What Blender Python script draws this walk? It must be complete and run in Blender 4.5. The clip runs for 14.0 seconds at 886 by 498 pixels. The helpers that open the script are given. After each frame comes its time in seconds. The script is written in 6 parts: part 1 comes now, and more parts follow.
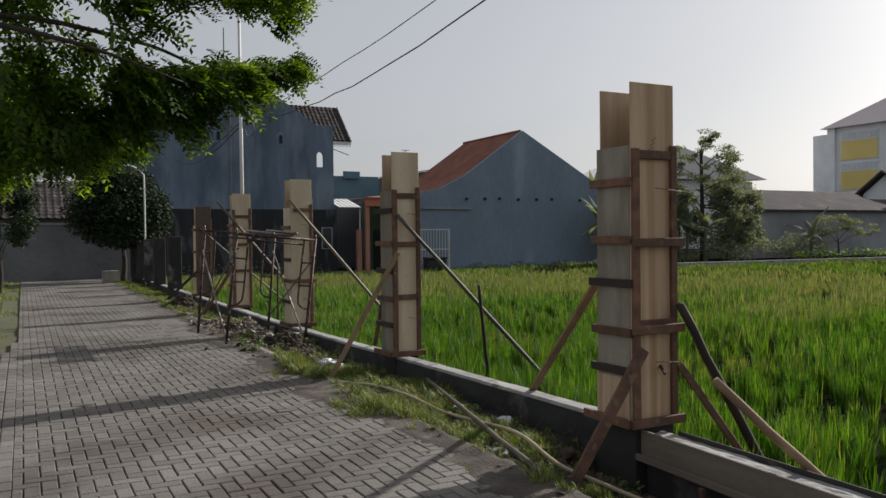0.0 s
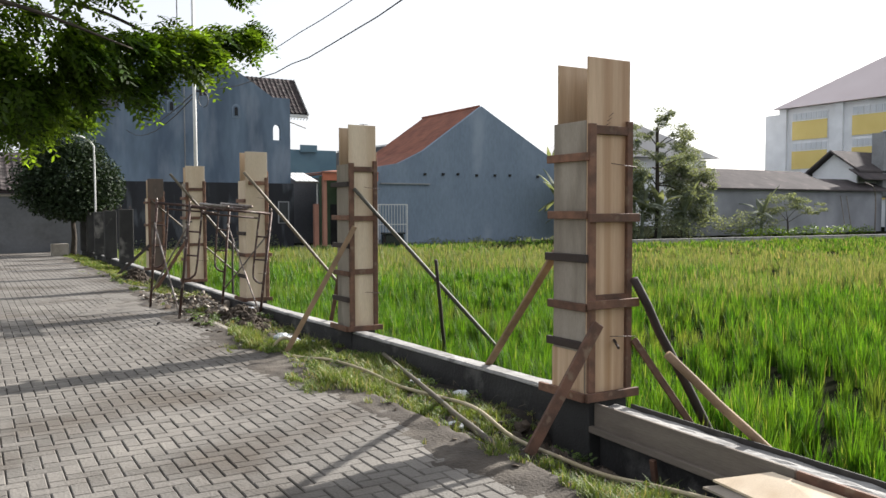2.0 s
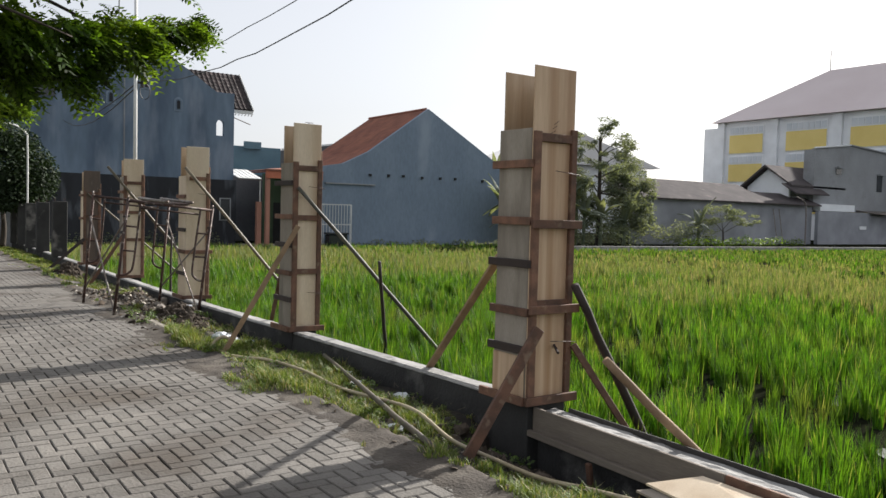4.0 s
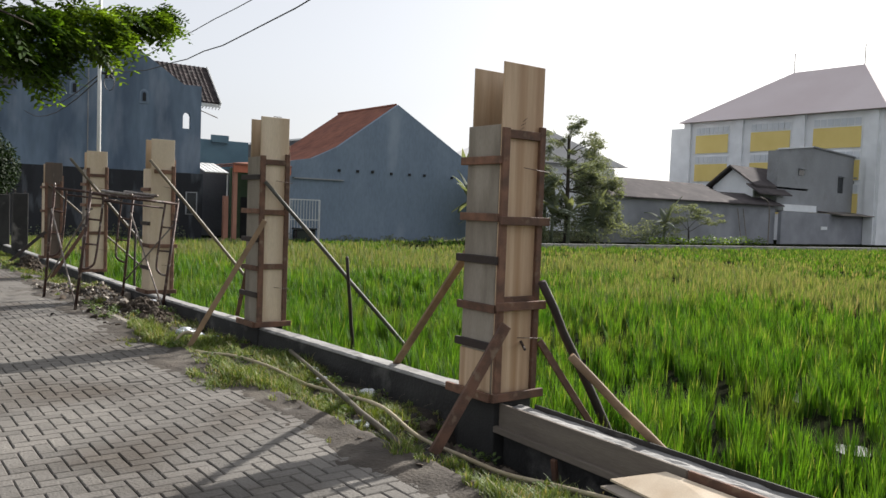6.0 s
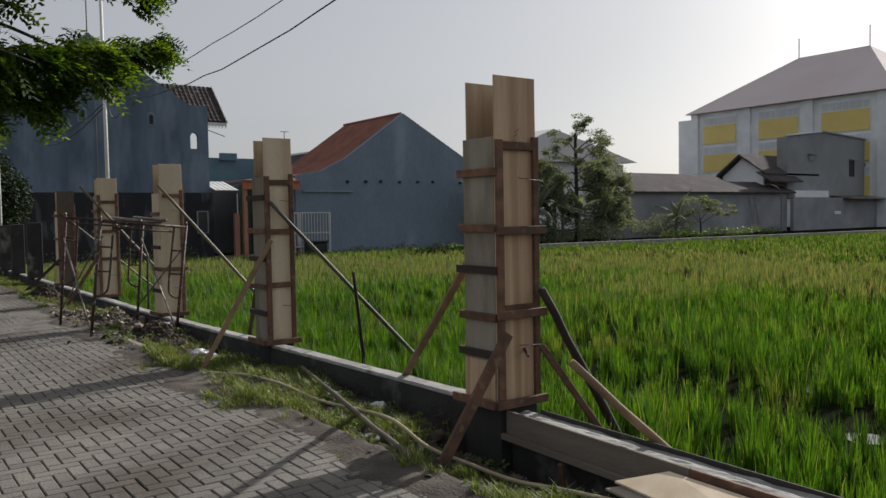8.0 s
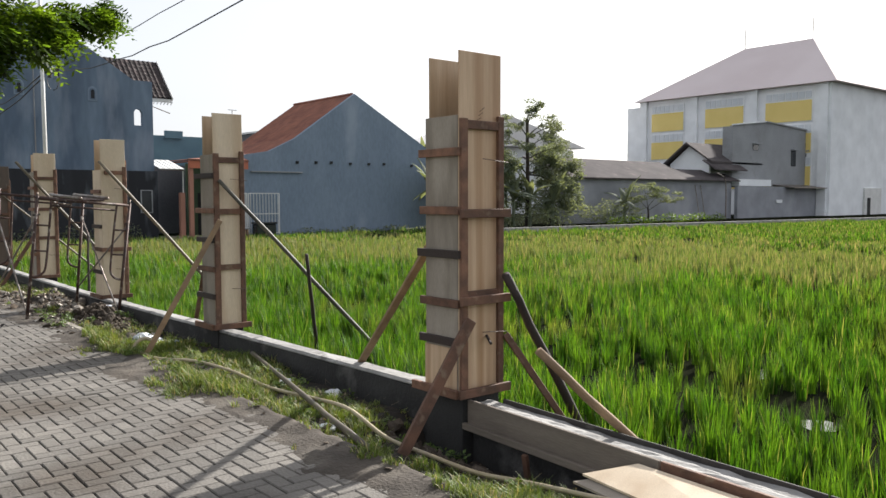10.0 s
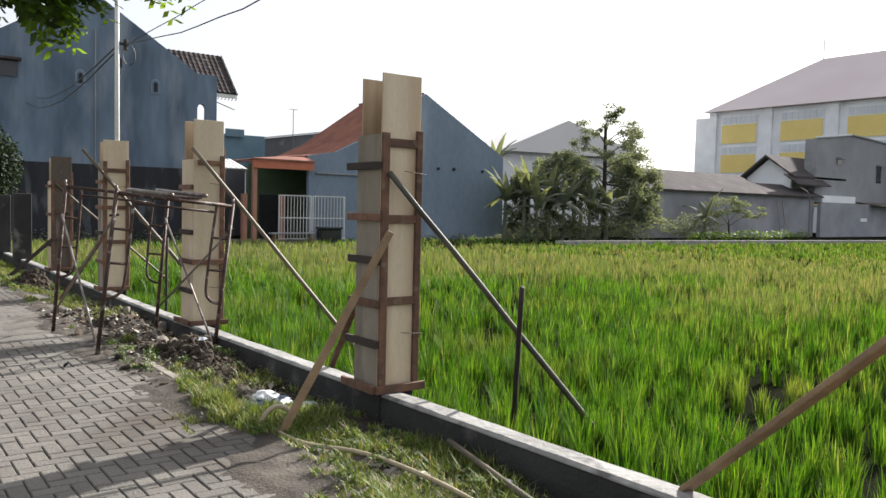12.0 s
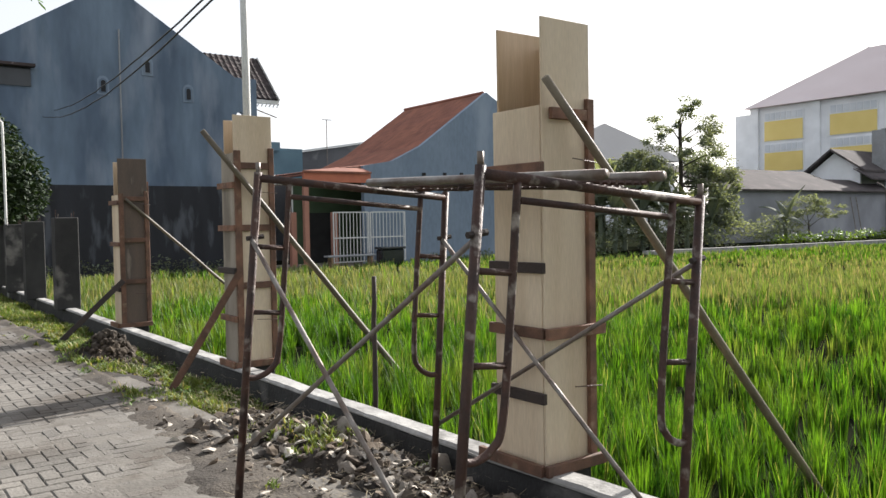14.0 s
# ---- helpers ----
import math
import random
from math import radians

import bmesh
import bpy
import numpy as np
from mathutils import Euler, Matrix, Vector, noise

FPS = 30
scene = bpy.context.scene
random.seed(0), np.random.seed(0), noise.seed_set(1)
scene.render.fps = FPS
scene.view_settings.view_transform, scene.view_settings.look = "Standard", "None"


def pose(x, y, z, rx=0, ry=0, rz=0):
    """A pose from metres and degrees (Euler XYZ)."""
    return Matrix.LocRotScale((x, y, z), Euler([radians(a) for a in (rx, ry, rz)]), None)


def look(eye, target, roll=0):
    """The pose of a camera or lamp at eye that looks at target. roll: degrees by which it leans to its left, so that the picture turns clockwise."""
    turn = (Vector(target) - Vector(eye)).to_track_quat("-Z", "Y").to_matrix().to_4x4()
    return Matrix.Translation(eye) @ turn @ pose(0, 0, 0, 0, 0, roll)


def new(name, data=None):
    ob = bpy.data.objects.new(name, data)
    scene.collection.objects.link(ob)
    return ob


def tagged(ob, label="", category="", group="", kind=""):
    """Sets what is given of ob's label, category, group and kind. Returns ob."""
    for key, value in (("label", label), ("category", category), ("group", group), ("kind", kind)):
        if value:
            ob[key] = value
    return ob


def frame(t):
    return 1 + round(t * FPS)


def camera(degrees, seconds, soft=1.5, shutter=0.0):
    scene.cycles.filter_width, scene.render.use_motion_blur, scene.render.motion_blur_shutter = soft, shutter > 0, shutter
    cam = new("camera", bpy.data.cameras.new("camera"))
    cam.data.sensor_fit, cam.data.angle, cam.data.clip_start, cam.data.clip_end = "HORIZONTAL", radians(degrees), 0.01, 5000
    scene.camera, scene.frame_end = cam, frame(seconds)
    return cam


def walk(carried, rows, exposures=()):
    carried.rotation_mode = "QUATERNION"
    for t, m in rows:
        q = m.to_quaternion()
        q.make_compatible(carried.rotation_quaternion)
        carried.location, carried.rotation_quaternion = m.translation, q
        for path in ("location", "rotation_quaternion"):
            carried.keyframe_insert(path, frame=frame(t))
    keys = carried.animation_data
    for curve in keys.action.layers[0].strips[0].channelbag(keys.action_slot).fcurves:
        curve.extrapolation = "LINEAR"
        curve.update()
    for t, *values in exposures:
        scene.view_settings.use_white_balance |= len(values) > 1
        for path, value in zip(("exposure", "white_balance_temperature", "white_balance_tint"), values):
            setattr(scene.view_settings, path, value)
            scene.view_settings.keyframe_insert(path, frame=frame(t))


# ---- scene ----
cam = camera(58.2, 14.0)
# The world's x runs across the lane towards the paddy, y along the lane.
HOME = pose(1.45, 6.70, 0, 0, 0, 30.9).inverted()
# All lengths below are in units of K metres; link() and thing() bring them to metres.
K = 0.94


def carried_pose(eye, target, roll):
    m = HOME @ look(eye, target, roll)
    m.translation *= K
    return m


PATH = [
    (0, (0.23, 0.493, 1.552), (0.123, 2.49, 1.517), -0.64),
    (0.5, (0.226, 0.52, 1.543), (0.163, 2.517, 1.456), -0.82),
    (1, (0.233, 0.516, 1.542), (0.189, 2.513, 1.444), -0.90),
    (1.5, (0.234, 0.522, 1.543), (0.203, 2.519, 1.441), -0.68),
    (2, (0.238, 0.527, 1.54), (0.236, 2.525, 1.443), -0.16),
    (2.5, (0.231, 0.511, 1.545), (0.269, 2.508, 1.456), 0.56),
    (3, (0.236, 0.519, 1.548), (0.307, 2.516, 1.459), 0.98),
    (3.5, (0.233, 0.518, 1.546), (0.341, 2.513, 1.457), 1.18),
    (6, (0.242, 0.533, 1.539), (0.46, 2.519, 1.443), 2.08),
    (6.5, (0.294, 0.537, 1.596), (0.505, 2.524, 1.516), 0.98),
    (7, (0.298, 0.459, 1.601), (0.388, 2.455, 1.509), -0.82),
    (7.5, (0.317, 0.458, 1.604), (0.386, 2.456, 1.525), -1.22),
    (8, (0.333, 0.423, 1.604), (0.517, 2.413, 1.519), -1.02),
    (8.5, (0.346, 0.439, 1.604), (0.596, 2.421, 1.51), -0.72),
    (8.7, (0.349, 0.445, 1.604), (0.609, 2.425, 1.5), -0.72),
    (10.8, (0.024, 1.34, 1.575), (0.344, 3.31, 1.443), 0.16),
    (11, (-0.089, 1.677, 1.572), (0.216, 3.649, 1.439), 0.56),
    (11.5, (-0.471, 2.693, 1.579), (-0.205, 4.672, 1.455), 1.92),
    (12, (-0.985, 3.737, 1.559), (-0.777, 5.723, 1.45), 1.42),
    (12.5, (-1.655, 4.971, 1.525), (-1.484, 6.962, 1.436), -0.07),
    (13, (-2.426, 6.338, 1.481), (-2.242, 8.328, 1.398), -1.16),
    (13.5, (-3.154, 7.688, 1.452), (-2.95, 9.675, 1.365), -1.30),
    (14, (-3.829, 9.077, 1.434), (-3.621, 11.065, 1.363), -1.03),
]
LIFT = 0.9
EXPOSURES = [(t, LIFT + e) for t, e in [(0.0, -0.9), (0.4, 0.05), (0.8, 0.28), (1.1, 0.34), (1.5, 0.12), (2.0, 0.18), (2.5, -0.06), (3.0, -0.15), (3.5, -0.15), (6.0, -0.2), (6.4, -0.45), (7.0, -0.55), (7.3, -0.2), (7.5, 0.1), (7.6, 0.0), (7.9, -1.0), (8.1, -0.88), (8.5, -0.3), (11.0, 0.15), (11.6, 0.25), (12.2, 0.0), (12.5, -0.17), (13.0, -0.21), (13.5, -0.12), (14.0, 0.2)]]
walk(cam, [(t, carried_pose(eye, target, roll)) for t, eye, target, roll in PATH], EXPOSURES)

# ---- light ----
SUN_UP, SUN_X, SUN_Y = 29.0, 1.0, 0.2
world = bpy.data.worlds.new("hazy_sky")
scene.world = world
world.use_nodes = True
wn, wl = world.node_tree.nodes, world.node_tree.links
sky = wn.new("ShaderNodeTexSky")
sky.sky_type, sky.sun_disc = "NISHITA", False
sky.sun_elevation, sky.sun_rotation = radians(SUN_UP), math.atan2(SUN_X, SUN_Y)
sky.air_density, sky.dust_density, sky.ozone_density = 1.0, 2.5, 1.0
pale = wn.new("ShaderNodeHueSaturation")
pale.inputs["Saturation"].default_value = 0.35
wl.new(sky.outputs[0], pale.inputs["Color"])
haze = wn.new("ShaderNodeMix")
haze.data_type = "RGBA"
haze.inputs[0].default_value = 0.4
haze.inputs[7].default_value = (6.8, 7.0, 7.6, 1)
wl.new(pale.outputs[0], haze.inputs[6])
wl.new(haze.outputs[2], wn["Background"].inputs[0])
wn["Background"].inputs[1].default_value = 0.088
sun_data = bpy.data.lights.new("sun", "SUN")
sun_data.energy, sun_data.angle, sun_data.color = 5.0, radians(0.8), (1.0, 0.96, 0.905)
sun = new("sun", sun_data)
sun.matrix_world = look((SUN_X * 40, SUN_Y * 40, 40 * math.hypot(SUN_X, SUN_Y) * math.tan(radians(SUN_UP))), (0, 0, 0))


# ---- materials ----
def material(name, base, other=None, scale=4.0, rough=0.8, metal=0.0, bump=0.2, fine=60.0, spread=0.0, island=False,
             through_light=0.0, stretch=(1, 1, 1), stains=None, stain_scale=1.2, stain_at=0.58, stain_soft=0.12, dry=None, dry_share=0.2, spec=0.5):
    """Two-scale noise between two colours, optional stains, spread of brightness from piece to piece, fine bump."""
    m = bpy.data.materials.new(name)
    m.use_nodes = True
    n, l = m.node_tree.nodes, m.node_tree.links
    bsdf = n["Principled BSDF"]
    bsdf.inputs["Roughness"].default_value, bsdf.inputs["Metallic"].default_value = rough, metal
    bsdf.inputs["Specular IOR Level"].default_value = spec
    other = other or tuple(c * 0.7 for c in base)
    coord, mapping = n.new("ShaderNodeNewGeometry"), n.new("ShaderNodeMapping")
    mapping.inputs["Scale"].default_value = stretch
    l.new(coord.outputs["Position"], mapping.inputs["Vector"])

    def noise_tex(s, detail=5.0):
        t = n.new("ShaderNodeTexNoise")
        t.inputs["Scale"].default_value, t.inputs["Detail"].default_value = s, detail
        l.new(mapping.outputs[0], t.inputs["Vector"])
        return t

    def mix(kind, fac, a, b):
        x = n.new("ShaderNodeMix")
        x.data_type, x.blend_type = "RGBA", kind
        for sock, v in ((x.inputs[0], fac), (x.inputs[6], a), (x.inputs[7], b)):
            if hasattr(v, "is_linked"):
                l.new(v, sock)
            else:
                sock.default_value = v if isinstance(v, float) else (*v, 1)
        return x.outputs[2]

    def ramp(src, lo, hi):
        r = n.new("ShaderNodeMapRange")
        r.inputs["From Min"].default_value, r.inputs["From Max"].default_value = lo, hi
        l.new(src, r.inputs["Value"])
        return r.outputs[0]

    big, small = noise_tex(scale), noise_tex(fine, 3.0)
    col = mix("MIX", ramp(big.outputs["Fac"], 0.35, 0.65), base, other)
    col = mix("MULTIPLY", 0.35, col, mix("MIX", ramp(small.outputs["Fac"], 0.3, 0.7), (0.55, 0.55, 0.55), (1.0, 1.0, 1.0)))
    if stains:
        st = noise_tex(stain_scale, 8.0)
        col = mix("MIX", ramp(st.outputs["Fac"], stain_at, stain_at + stain_soft), col, stains)
    if dry:
        col = mix("MIX", ramp(coord.outputs["Random Per Island"], 1 - dry_share, 1 - dry_share * 0.6), col, dry)
    if spread:
        if island:
            src = coord.outputs["Random Per Island"]
        else:
            src = n.new("ShaderNodeObjectInfo").outputs["Random"]
        r = n.new("ShaderNodeMapRange")
        r.inputs["To Min"].default_value, r.inputs["To Max"].default_value = 1 - spread, 1 + spread
        l.new(src, r.inputs["Value"])
        hsv = n.new("ShaderNodeHueSaturation")
        l.new(r.outputs[0], hsv.inputs["Value"])
        l.new(col, hsv.inputs["Color"])
        col = hsv.outputs[0]
    l.new(col, bsdf.inputs["Base Color"])
    if bump:
        b = n.new("ShaderNodeBump")
        b.inputs["Strength"].default_value, b.inputs["Distance"].default_value = bump, 0.01
        l.new(small.outputs["Fac"], b.inputs["Height"])
        l.new(b.outputs[0], bsdf.inputs["Normal"])
    if through_light:
        tr, ms = n.new("ShaderNodeBsdfTranslucent"), n.new("ShaderNodeMixShader")
        l.new(mix("MULTIPLY", 1.0, col, (1.25, 1.15, 0.5)), tr.inputs["Color"])
        ms.inputs[0].default_value = through_light
        l.new(bsdf.outputs[0], ms.inputs[1])
        l.new(tr.outputs[0], ms.inputs[2])
        l.new(ms.outputs[0], n["Material Output"].inputs["Surface"])
    return m


PAVER = material("paver", (0.185, 0.17, 0.15), (0.115, 0.105, 0.094), 0.9, 0.88, bump=0.7, fine=55, spread=0.18, stains=(0.075, 0.059, 0.044), stain_scale=0.9, stain_at=0.50, stain_soft=0.22)
PAVER_FAR = material("paver_far", (0.185, 0.17, 0.15), (0.115, 0.105, 0.094), 0.9, 0.88, bump=0.7, fine=55, spread=0.18, island=True, stains=(0.075, 0.059, 0.044), stain_scale=0.9, stain_at=0.50, stain_soft=0.22)
JOINT = material("joint_sand", (0.045, 0.038, 0.031), (0.024, 0.021, 0.018), 3, 0.95, bump=0.5)
DIRT = material("dirt", (0.040, 0.030, 0.022), (0.02, 0.016, 0.013), 2.6, 0.95, bump=1.0, fine=28, stains=(0.11, 0.088, 0.064), stain_scale=3.5, stain_at=0.62)
DUST = material("lane_edge_soil", (0.088, 0.072, 0.056), (0.046, 0.037, 0.029), 2.2, 0.95, bump=1.0, fine=45, stains=(0.125, 0.108, 0.087), stain_scale=3, stain_at=0.53, stain_soft=0.2)
SOIL = material("trodden_soil", (0.078, 0.058, 0.041), (0.038, 0.029, 0.021), 2.6, 0.95, bump=1.0, fine=38, stains=(0.12, 0.10, 0.078), stain_scale=4, stain_at=0.58, stain_soft=0.2)
LUMP = material("broken_concrete", (0.27, 0.24, 0.205), (0.17, 0.148, 0.125), 6, 0.95, bump=1.0, fine=35, spread=0.3)
SAND = material("cement_sand_film", (0.175, 0.16, 0.14), (0.115, 0.104, 0.09), 2.6, 0.95, bump=0.5, fine=45, stains=(0.075, 0.06, 0.046), stain_scale=3.1, stain_at=0.55, stain_soft=0.2)
MUD = material("paddy_mud", (0.020, 0.022, 0.013), (0.014, 0.016, 0.010), 1.0, 0.9, bump=0.6, fine=14, spec=0.0)
WATER = material("paddy_water", (0.03, 0.03, 0.022), (0.02, 0.022, 0.016), 1.5, 0.06, bump=0.03, fine=9)
VERGE = material("verge_soil", (0.10, 0.10, 0.05), (0.07, 0.075, 0.035), 1.5, 0.95, bump=0.8, fine=25)
KERB = material("kerb_concrete", (0.34, 0.31, 0.26), (0.24, 0.21, 0.17), 4, 0.9, bump=0.4, stains=(0.13, 0.11, 0.08))
# Dark tone puts the shaded lane face of the low wall into its colour.
CONCRETE = material("shaded_wall_concrete", (0.040, 0.039, 0.038), (0.022, 0.021, 0.021), 2.5, 0.9, bump=0.9, fine=40, stains=(0.095, 0.091, 0.086), stain_scale=2.6, stain_at=0.58)
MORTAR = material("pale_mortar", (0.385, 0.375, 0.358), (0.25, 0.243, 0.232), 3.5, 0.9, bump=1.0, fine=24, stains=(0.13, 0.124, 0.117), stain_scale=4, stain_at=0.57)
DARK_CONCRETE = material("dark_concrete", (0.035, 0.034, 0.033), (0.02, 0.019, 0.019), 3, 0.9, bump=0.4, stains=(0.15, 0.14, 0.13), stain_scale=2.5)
PLY = material("plywood", (0.70, 0.58, 0.43), (0.59, 0.465, 0.325), 1.5, 0.65, bump=0.1, fine=38, stretch=(4, 4, 0.45), spread=0.08, stains=(0.46, 0.325, 0.21), stain_scale=0.9, stain_at=0.58, stain_soft=0.2)
PLY_GREY = material("weathered_plywood", (0.36, 0.315, 0.26), (0.26, 0.222, 0.18), 1.8, 0.8, bump=0.15, fine=45, stretch=(2.5, 2.5, 0.6), spread=0.1, stains=(0.17, 0.145, 0.115), stain_scale=1.3, stain_at=0.52)
PLY_DARK = material("dark_plywood", (0.12, 0.085, 0.065), (0.075, 0.06, 0.05), 3, 0.8, bump=0.15, stretch=(2, 2, 0.4), spread=0.1, stains=(0.26, 0.21, 0.17), stain_scale=3)
BATTEN = material("red_brown_batten", (0.20, 0.10, 0.062), (0.105, 0.056, 0.037), 5, 0.75, bump=0.3, stretch=(2, 2, 2), spread=0.35, stains=(0.22, 0.15, 0.10), stain_scale=6, stain_at=0.6)
BATTEN_DARK = material("dark_batten", (0.045, 0.03, 0.025), (0.03, 0.022, 0.02), 5, 0.75, bump=0.25)
TIMBER = material("old_timber", (0.30, 0.20, 0.115), (0.19, 0.125, 0.075), 6, 0.8, bump=0.3, fine=70, spread=0.2)
BAMBOO = material("dry_bamboo", (0.19, 0.155, 0.105), (0.11, 0.09, 0.065), 4, 0.55, bump=0.15, spread=0.35)
BAMBOO_DARK = material("weathered_bamboo", (0.10, 0.095, 0.075), (0.055, 0.052, 0.043), 4, 0.6, bump=0.15, spread=0.2)
RUST = material("rusty_paint", (0.085, 0.042, 0.031), (0.042, 0.026, 0.023), 9, 0.6, metal=0.25, bump=0.4, fine=80, stains=(0.27, 0.24, 0.21), stain_scale=13, stain_at=0.58)
STEEL = material("dull_steel", (0.28, 0.26, 0.24), (0.16, 0.12, 0.10), 10, 0.5, metal=0.6, bump=0.15)
BLUE = material("blue_grey_render", (0.17, 0.228, 0.30), (0.095, 0.132, 0.188), 0.55, 0.9, bump=0.15, fine=3, stretch=(1.5, 1.5, 0.4), stains=(0.265, 0.305, 0.365), stain_scale=0.5, stain_at=0.52, stain_soft=0.2)
# Blue is lifted to include glare haze over the far gable house.
BLUE2 = material("slate_blue_render", (0.225, 0.285, 0.36), (0.185, 0.24, 0.31), 0.4, 0.9, bump=0.1, fine=9, stretch=(1, 1, 0.4), stains=(0.27, 0.325, 0.395), stain_scale=0.45)
TAR = material("black_coating", (0.022, 0.024, 0.030), (0.014, 0.015, 0.019), 0.8, 0.8, bump=0.1, fine=10, stretch=(2, 2, 0.5), stains=(0.075, 0.082, 0.095), stain_scale=1.1, stain_at=0.54)
TILE_DARK = material("dark_roof_tile", (0.05, 0.036, 0.035), (0.034, 0.027, 0.027), 2, 0.95, bump=0.2, spread=0.5, island=True, stains=(0.16, 0.14, 0.13), stain_scale=5, stain_at=0.6)
TILE_RED = material("orange_roof_tile", (0.31, 0.125, 0.08), (0.235, 0.095, 0.065), 1.2, 0.85, bump=0.2, spread=0.15, island=True)
# School roof tone is lifted so that distance haze sits in the colour.
TILE_PINK = material("haze_pale_roof_tile", (0.68, 0.595, 0.59), (0.63, 0.54, 0.535), 0.2, 0.9, bump=0.1)
ROOF_DIM = material("dim_tiled_roof", (0.10, 0.088, 0.088), (0.07, 0.062, 0.064), 0.6, 0.95, bump=0.3, fine=4, stains=(0.13, 0.112, 0.108), stain_scale=0.9, spec=0.1)
# Roof grey raised towards white for the haze before the distant house.
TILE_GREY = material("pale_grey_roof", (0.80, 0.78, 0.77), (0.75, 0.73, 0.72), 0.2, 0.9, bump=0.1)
# Haze in front of the long far building is put into this pale grey.
FARWALL = material("haze_pale_block_wall", (0.345, 0.355, 0.385), (0.26, 0.27, 0.295), 0.4, 0.9, bump=0.05, fine=1.2, stains=(0.36, 0.365, 0.38), stain_scale=0.3, stain_soft=0.25)
WHITE = material("white_paint", (0.72, 0.72, 0.70), (0.62, 0.62, 0.60), 1.5, 0.6, bump=0.05)
# Far white walls carry their haze in this near-white base.
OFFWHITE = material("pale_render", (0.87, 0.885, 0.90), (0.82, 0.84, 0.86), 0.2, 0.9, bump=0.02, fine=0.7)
GREYWALL = material("grey_render", (0.33, 0.34, 0.355), (0.27, 0.28, 0.29), 0.4, 0.9, bump=0.1, fine=10, stains=(0.22, 0.22, 0.225), stain_scale=0.5)
DIMWALL = material("weathered_block_wall", (0.16, 0.16, 0.165), (0.11, 0.11, 0.115), 0.4, 0.9, bump=0.1, fine=10, stains=(0.22, 0.215, 0.21), stain_scale=0.8)
# Base held well below white: the wall's shaded front is in the colour.
ENDWALL = material("shade_dark_stained_wall", (0.20, 0.207, 0.22), (0.14, 0.145, 0.155), 0.6, 0.9, bump=0.1, fine=10, stains=(0.12, 0.12, 0.12), stain_scale=1.2)
ORANGE = material("orange_paint", (0.55, 0.17, 0.09), (0.47, 0.14, 0.075), 2, 0.6, bump=0.05)
PINK = material("terracotta_paint", (0.42, 0.20, 0.14), (0.36, 0.17, 0.12), 2, 0.7, bump=0.05)
# Green is darkened in colour for the unlit porch.
GREEN = material("green_paint", (0.06, 0.10, 0.05), (0.05, 0.08, 0.04), 2, 0.7, bump=0.05)
TEAL = material("teal_render", (0.16, 0.28, 0.34), (0.13, 0.23, 0.29), 1, 0.8, bump=0.05)
PANE = material("pale_glazing", (0.70, 0.73, 0.76), (0.6, 0.64, 0.68), 0.6, 0.4, bump=0.0)
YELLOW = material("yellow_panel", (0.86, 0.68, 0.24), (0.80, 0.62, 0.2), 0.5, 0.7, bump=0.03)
DARKGLASS = material("dark_glass", (0.03, 0.035, 0.04), (0.02, 0.024, 0.028), 2, 0.15, bump=0.0)
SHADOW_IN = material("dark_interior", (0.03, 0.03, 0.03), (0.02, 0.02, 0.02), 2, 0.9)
PLY_INNER = material("inner_plywood_face", (0.55, 0.42, 0.285), (0.45, 0.325, 0.205), 2.2, 0.6, bump=0.08, fine=50, stretch=(6, 6, 0.2), spread=0.2)
# Back board is coloured dark for the shaded gap beside the fresh concrete.
BOARD_DARK = material("shade_dark_board", (0.05, 0.045, 0.04), (0.03, 0.028, 0.026), 3, 0.8, bump=0.3, fine=40, stains=(0.16, 0.15, 0.13), stain_scale=4, stain_at=0.62)
BOARD = material("old_board", (0.215, 0.18, 0.145), (0.14, 0.115, 0.092), 2, 0.85, bump=0.3, fine=40, stretch=(2, 0.4, 3), stains=(0.095, 0.074, 0.057), stain_scale=2.5)
PLY_STREAK = material("streaky_plywood", (0.66, 0.485, 0.325), (0.42, 0.26, 0.15), 1.6, 0.65, bump=0.1, fine=38, stretch=(8, 8, 0.2), stains=(0.37, 0.22, 0.115), stain_scale=0.9, stain_at=0.56)
# Tuft-sized light and dark greens paint in lit tops and shaded gaps.
RICE = material("rice_leaf", (0.032, 0.112, 0.006), (0.118, 0.245, 0.020), 3.2, 0.6, bump=0.0, fine=5, spread=0.7, island=True, through_light=0.42, stains=(0.16, 0.212, 0.045), stain_scale=0.5, stain_at=0.54, stain_soft=0.14, dry=(0.17, 0.19, 0.06), dry_share=0.05)
RICE_RIPE = material("ripening_rice_leaf", (0.185, 0.222, 0.092), (0.155, 0.225, 0.07), 0.7, 0.75, bump=0.0, fine=5, spread=0.3, island=True, through_light=0.42, stains=(0.17, 0.235, 0.07), stain_scale=0.16, stain_at=0.56, stain_soft=0.12, dry=(0.25, 0.225, 0.13), dry_share=0.25)
GRASS = material("grass_blade", (0.13, 0.20, 0.032), (0.185, 0.245, 0.055), 1.6, 0.6, bump=0.0, fine=6, spread=0.5, island=True, through_light=0.35, stains=(0.19, 0.19, 0.08), stain_scale=1.3, stain_at=0.6, dry=(0.27, 0.23, 0.13), dry_share=0.16)
LEAF = material("bright_leaf", (0.055, 0.115, 0.012), (0.14, 0.23, 0.026), 1.3, 0.45, bump=0.0, fine=8, spread=0.7, island=True, through_light=0.66)
LEAF_DARK = material("dark_leaf", (0.016, 0.034, 0.010), (0.027, 0.05, 0.015), 1.5, 0.75, bump=0.0, fine=8, spread=0.4, island=True, through_light=0.15)
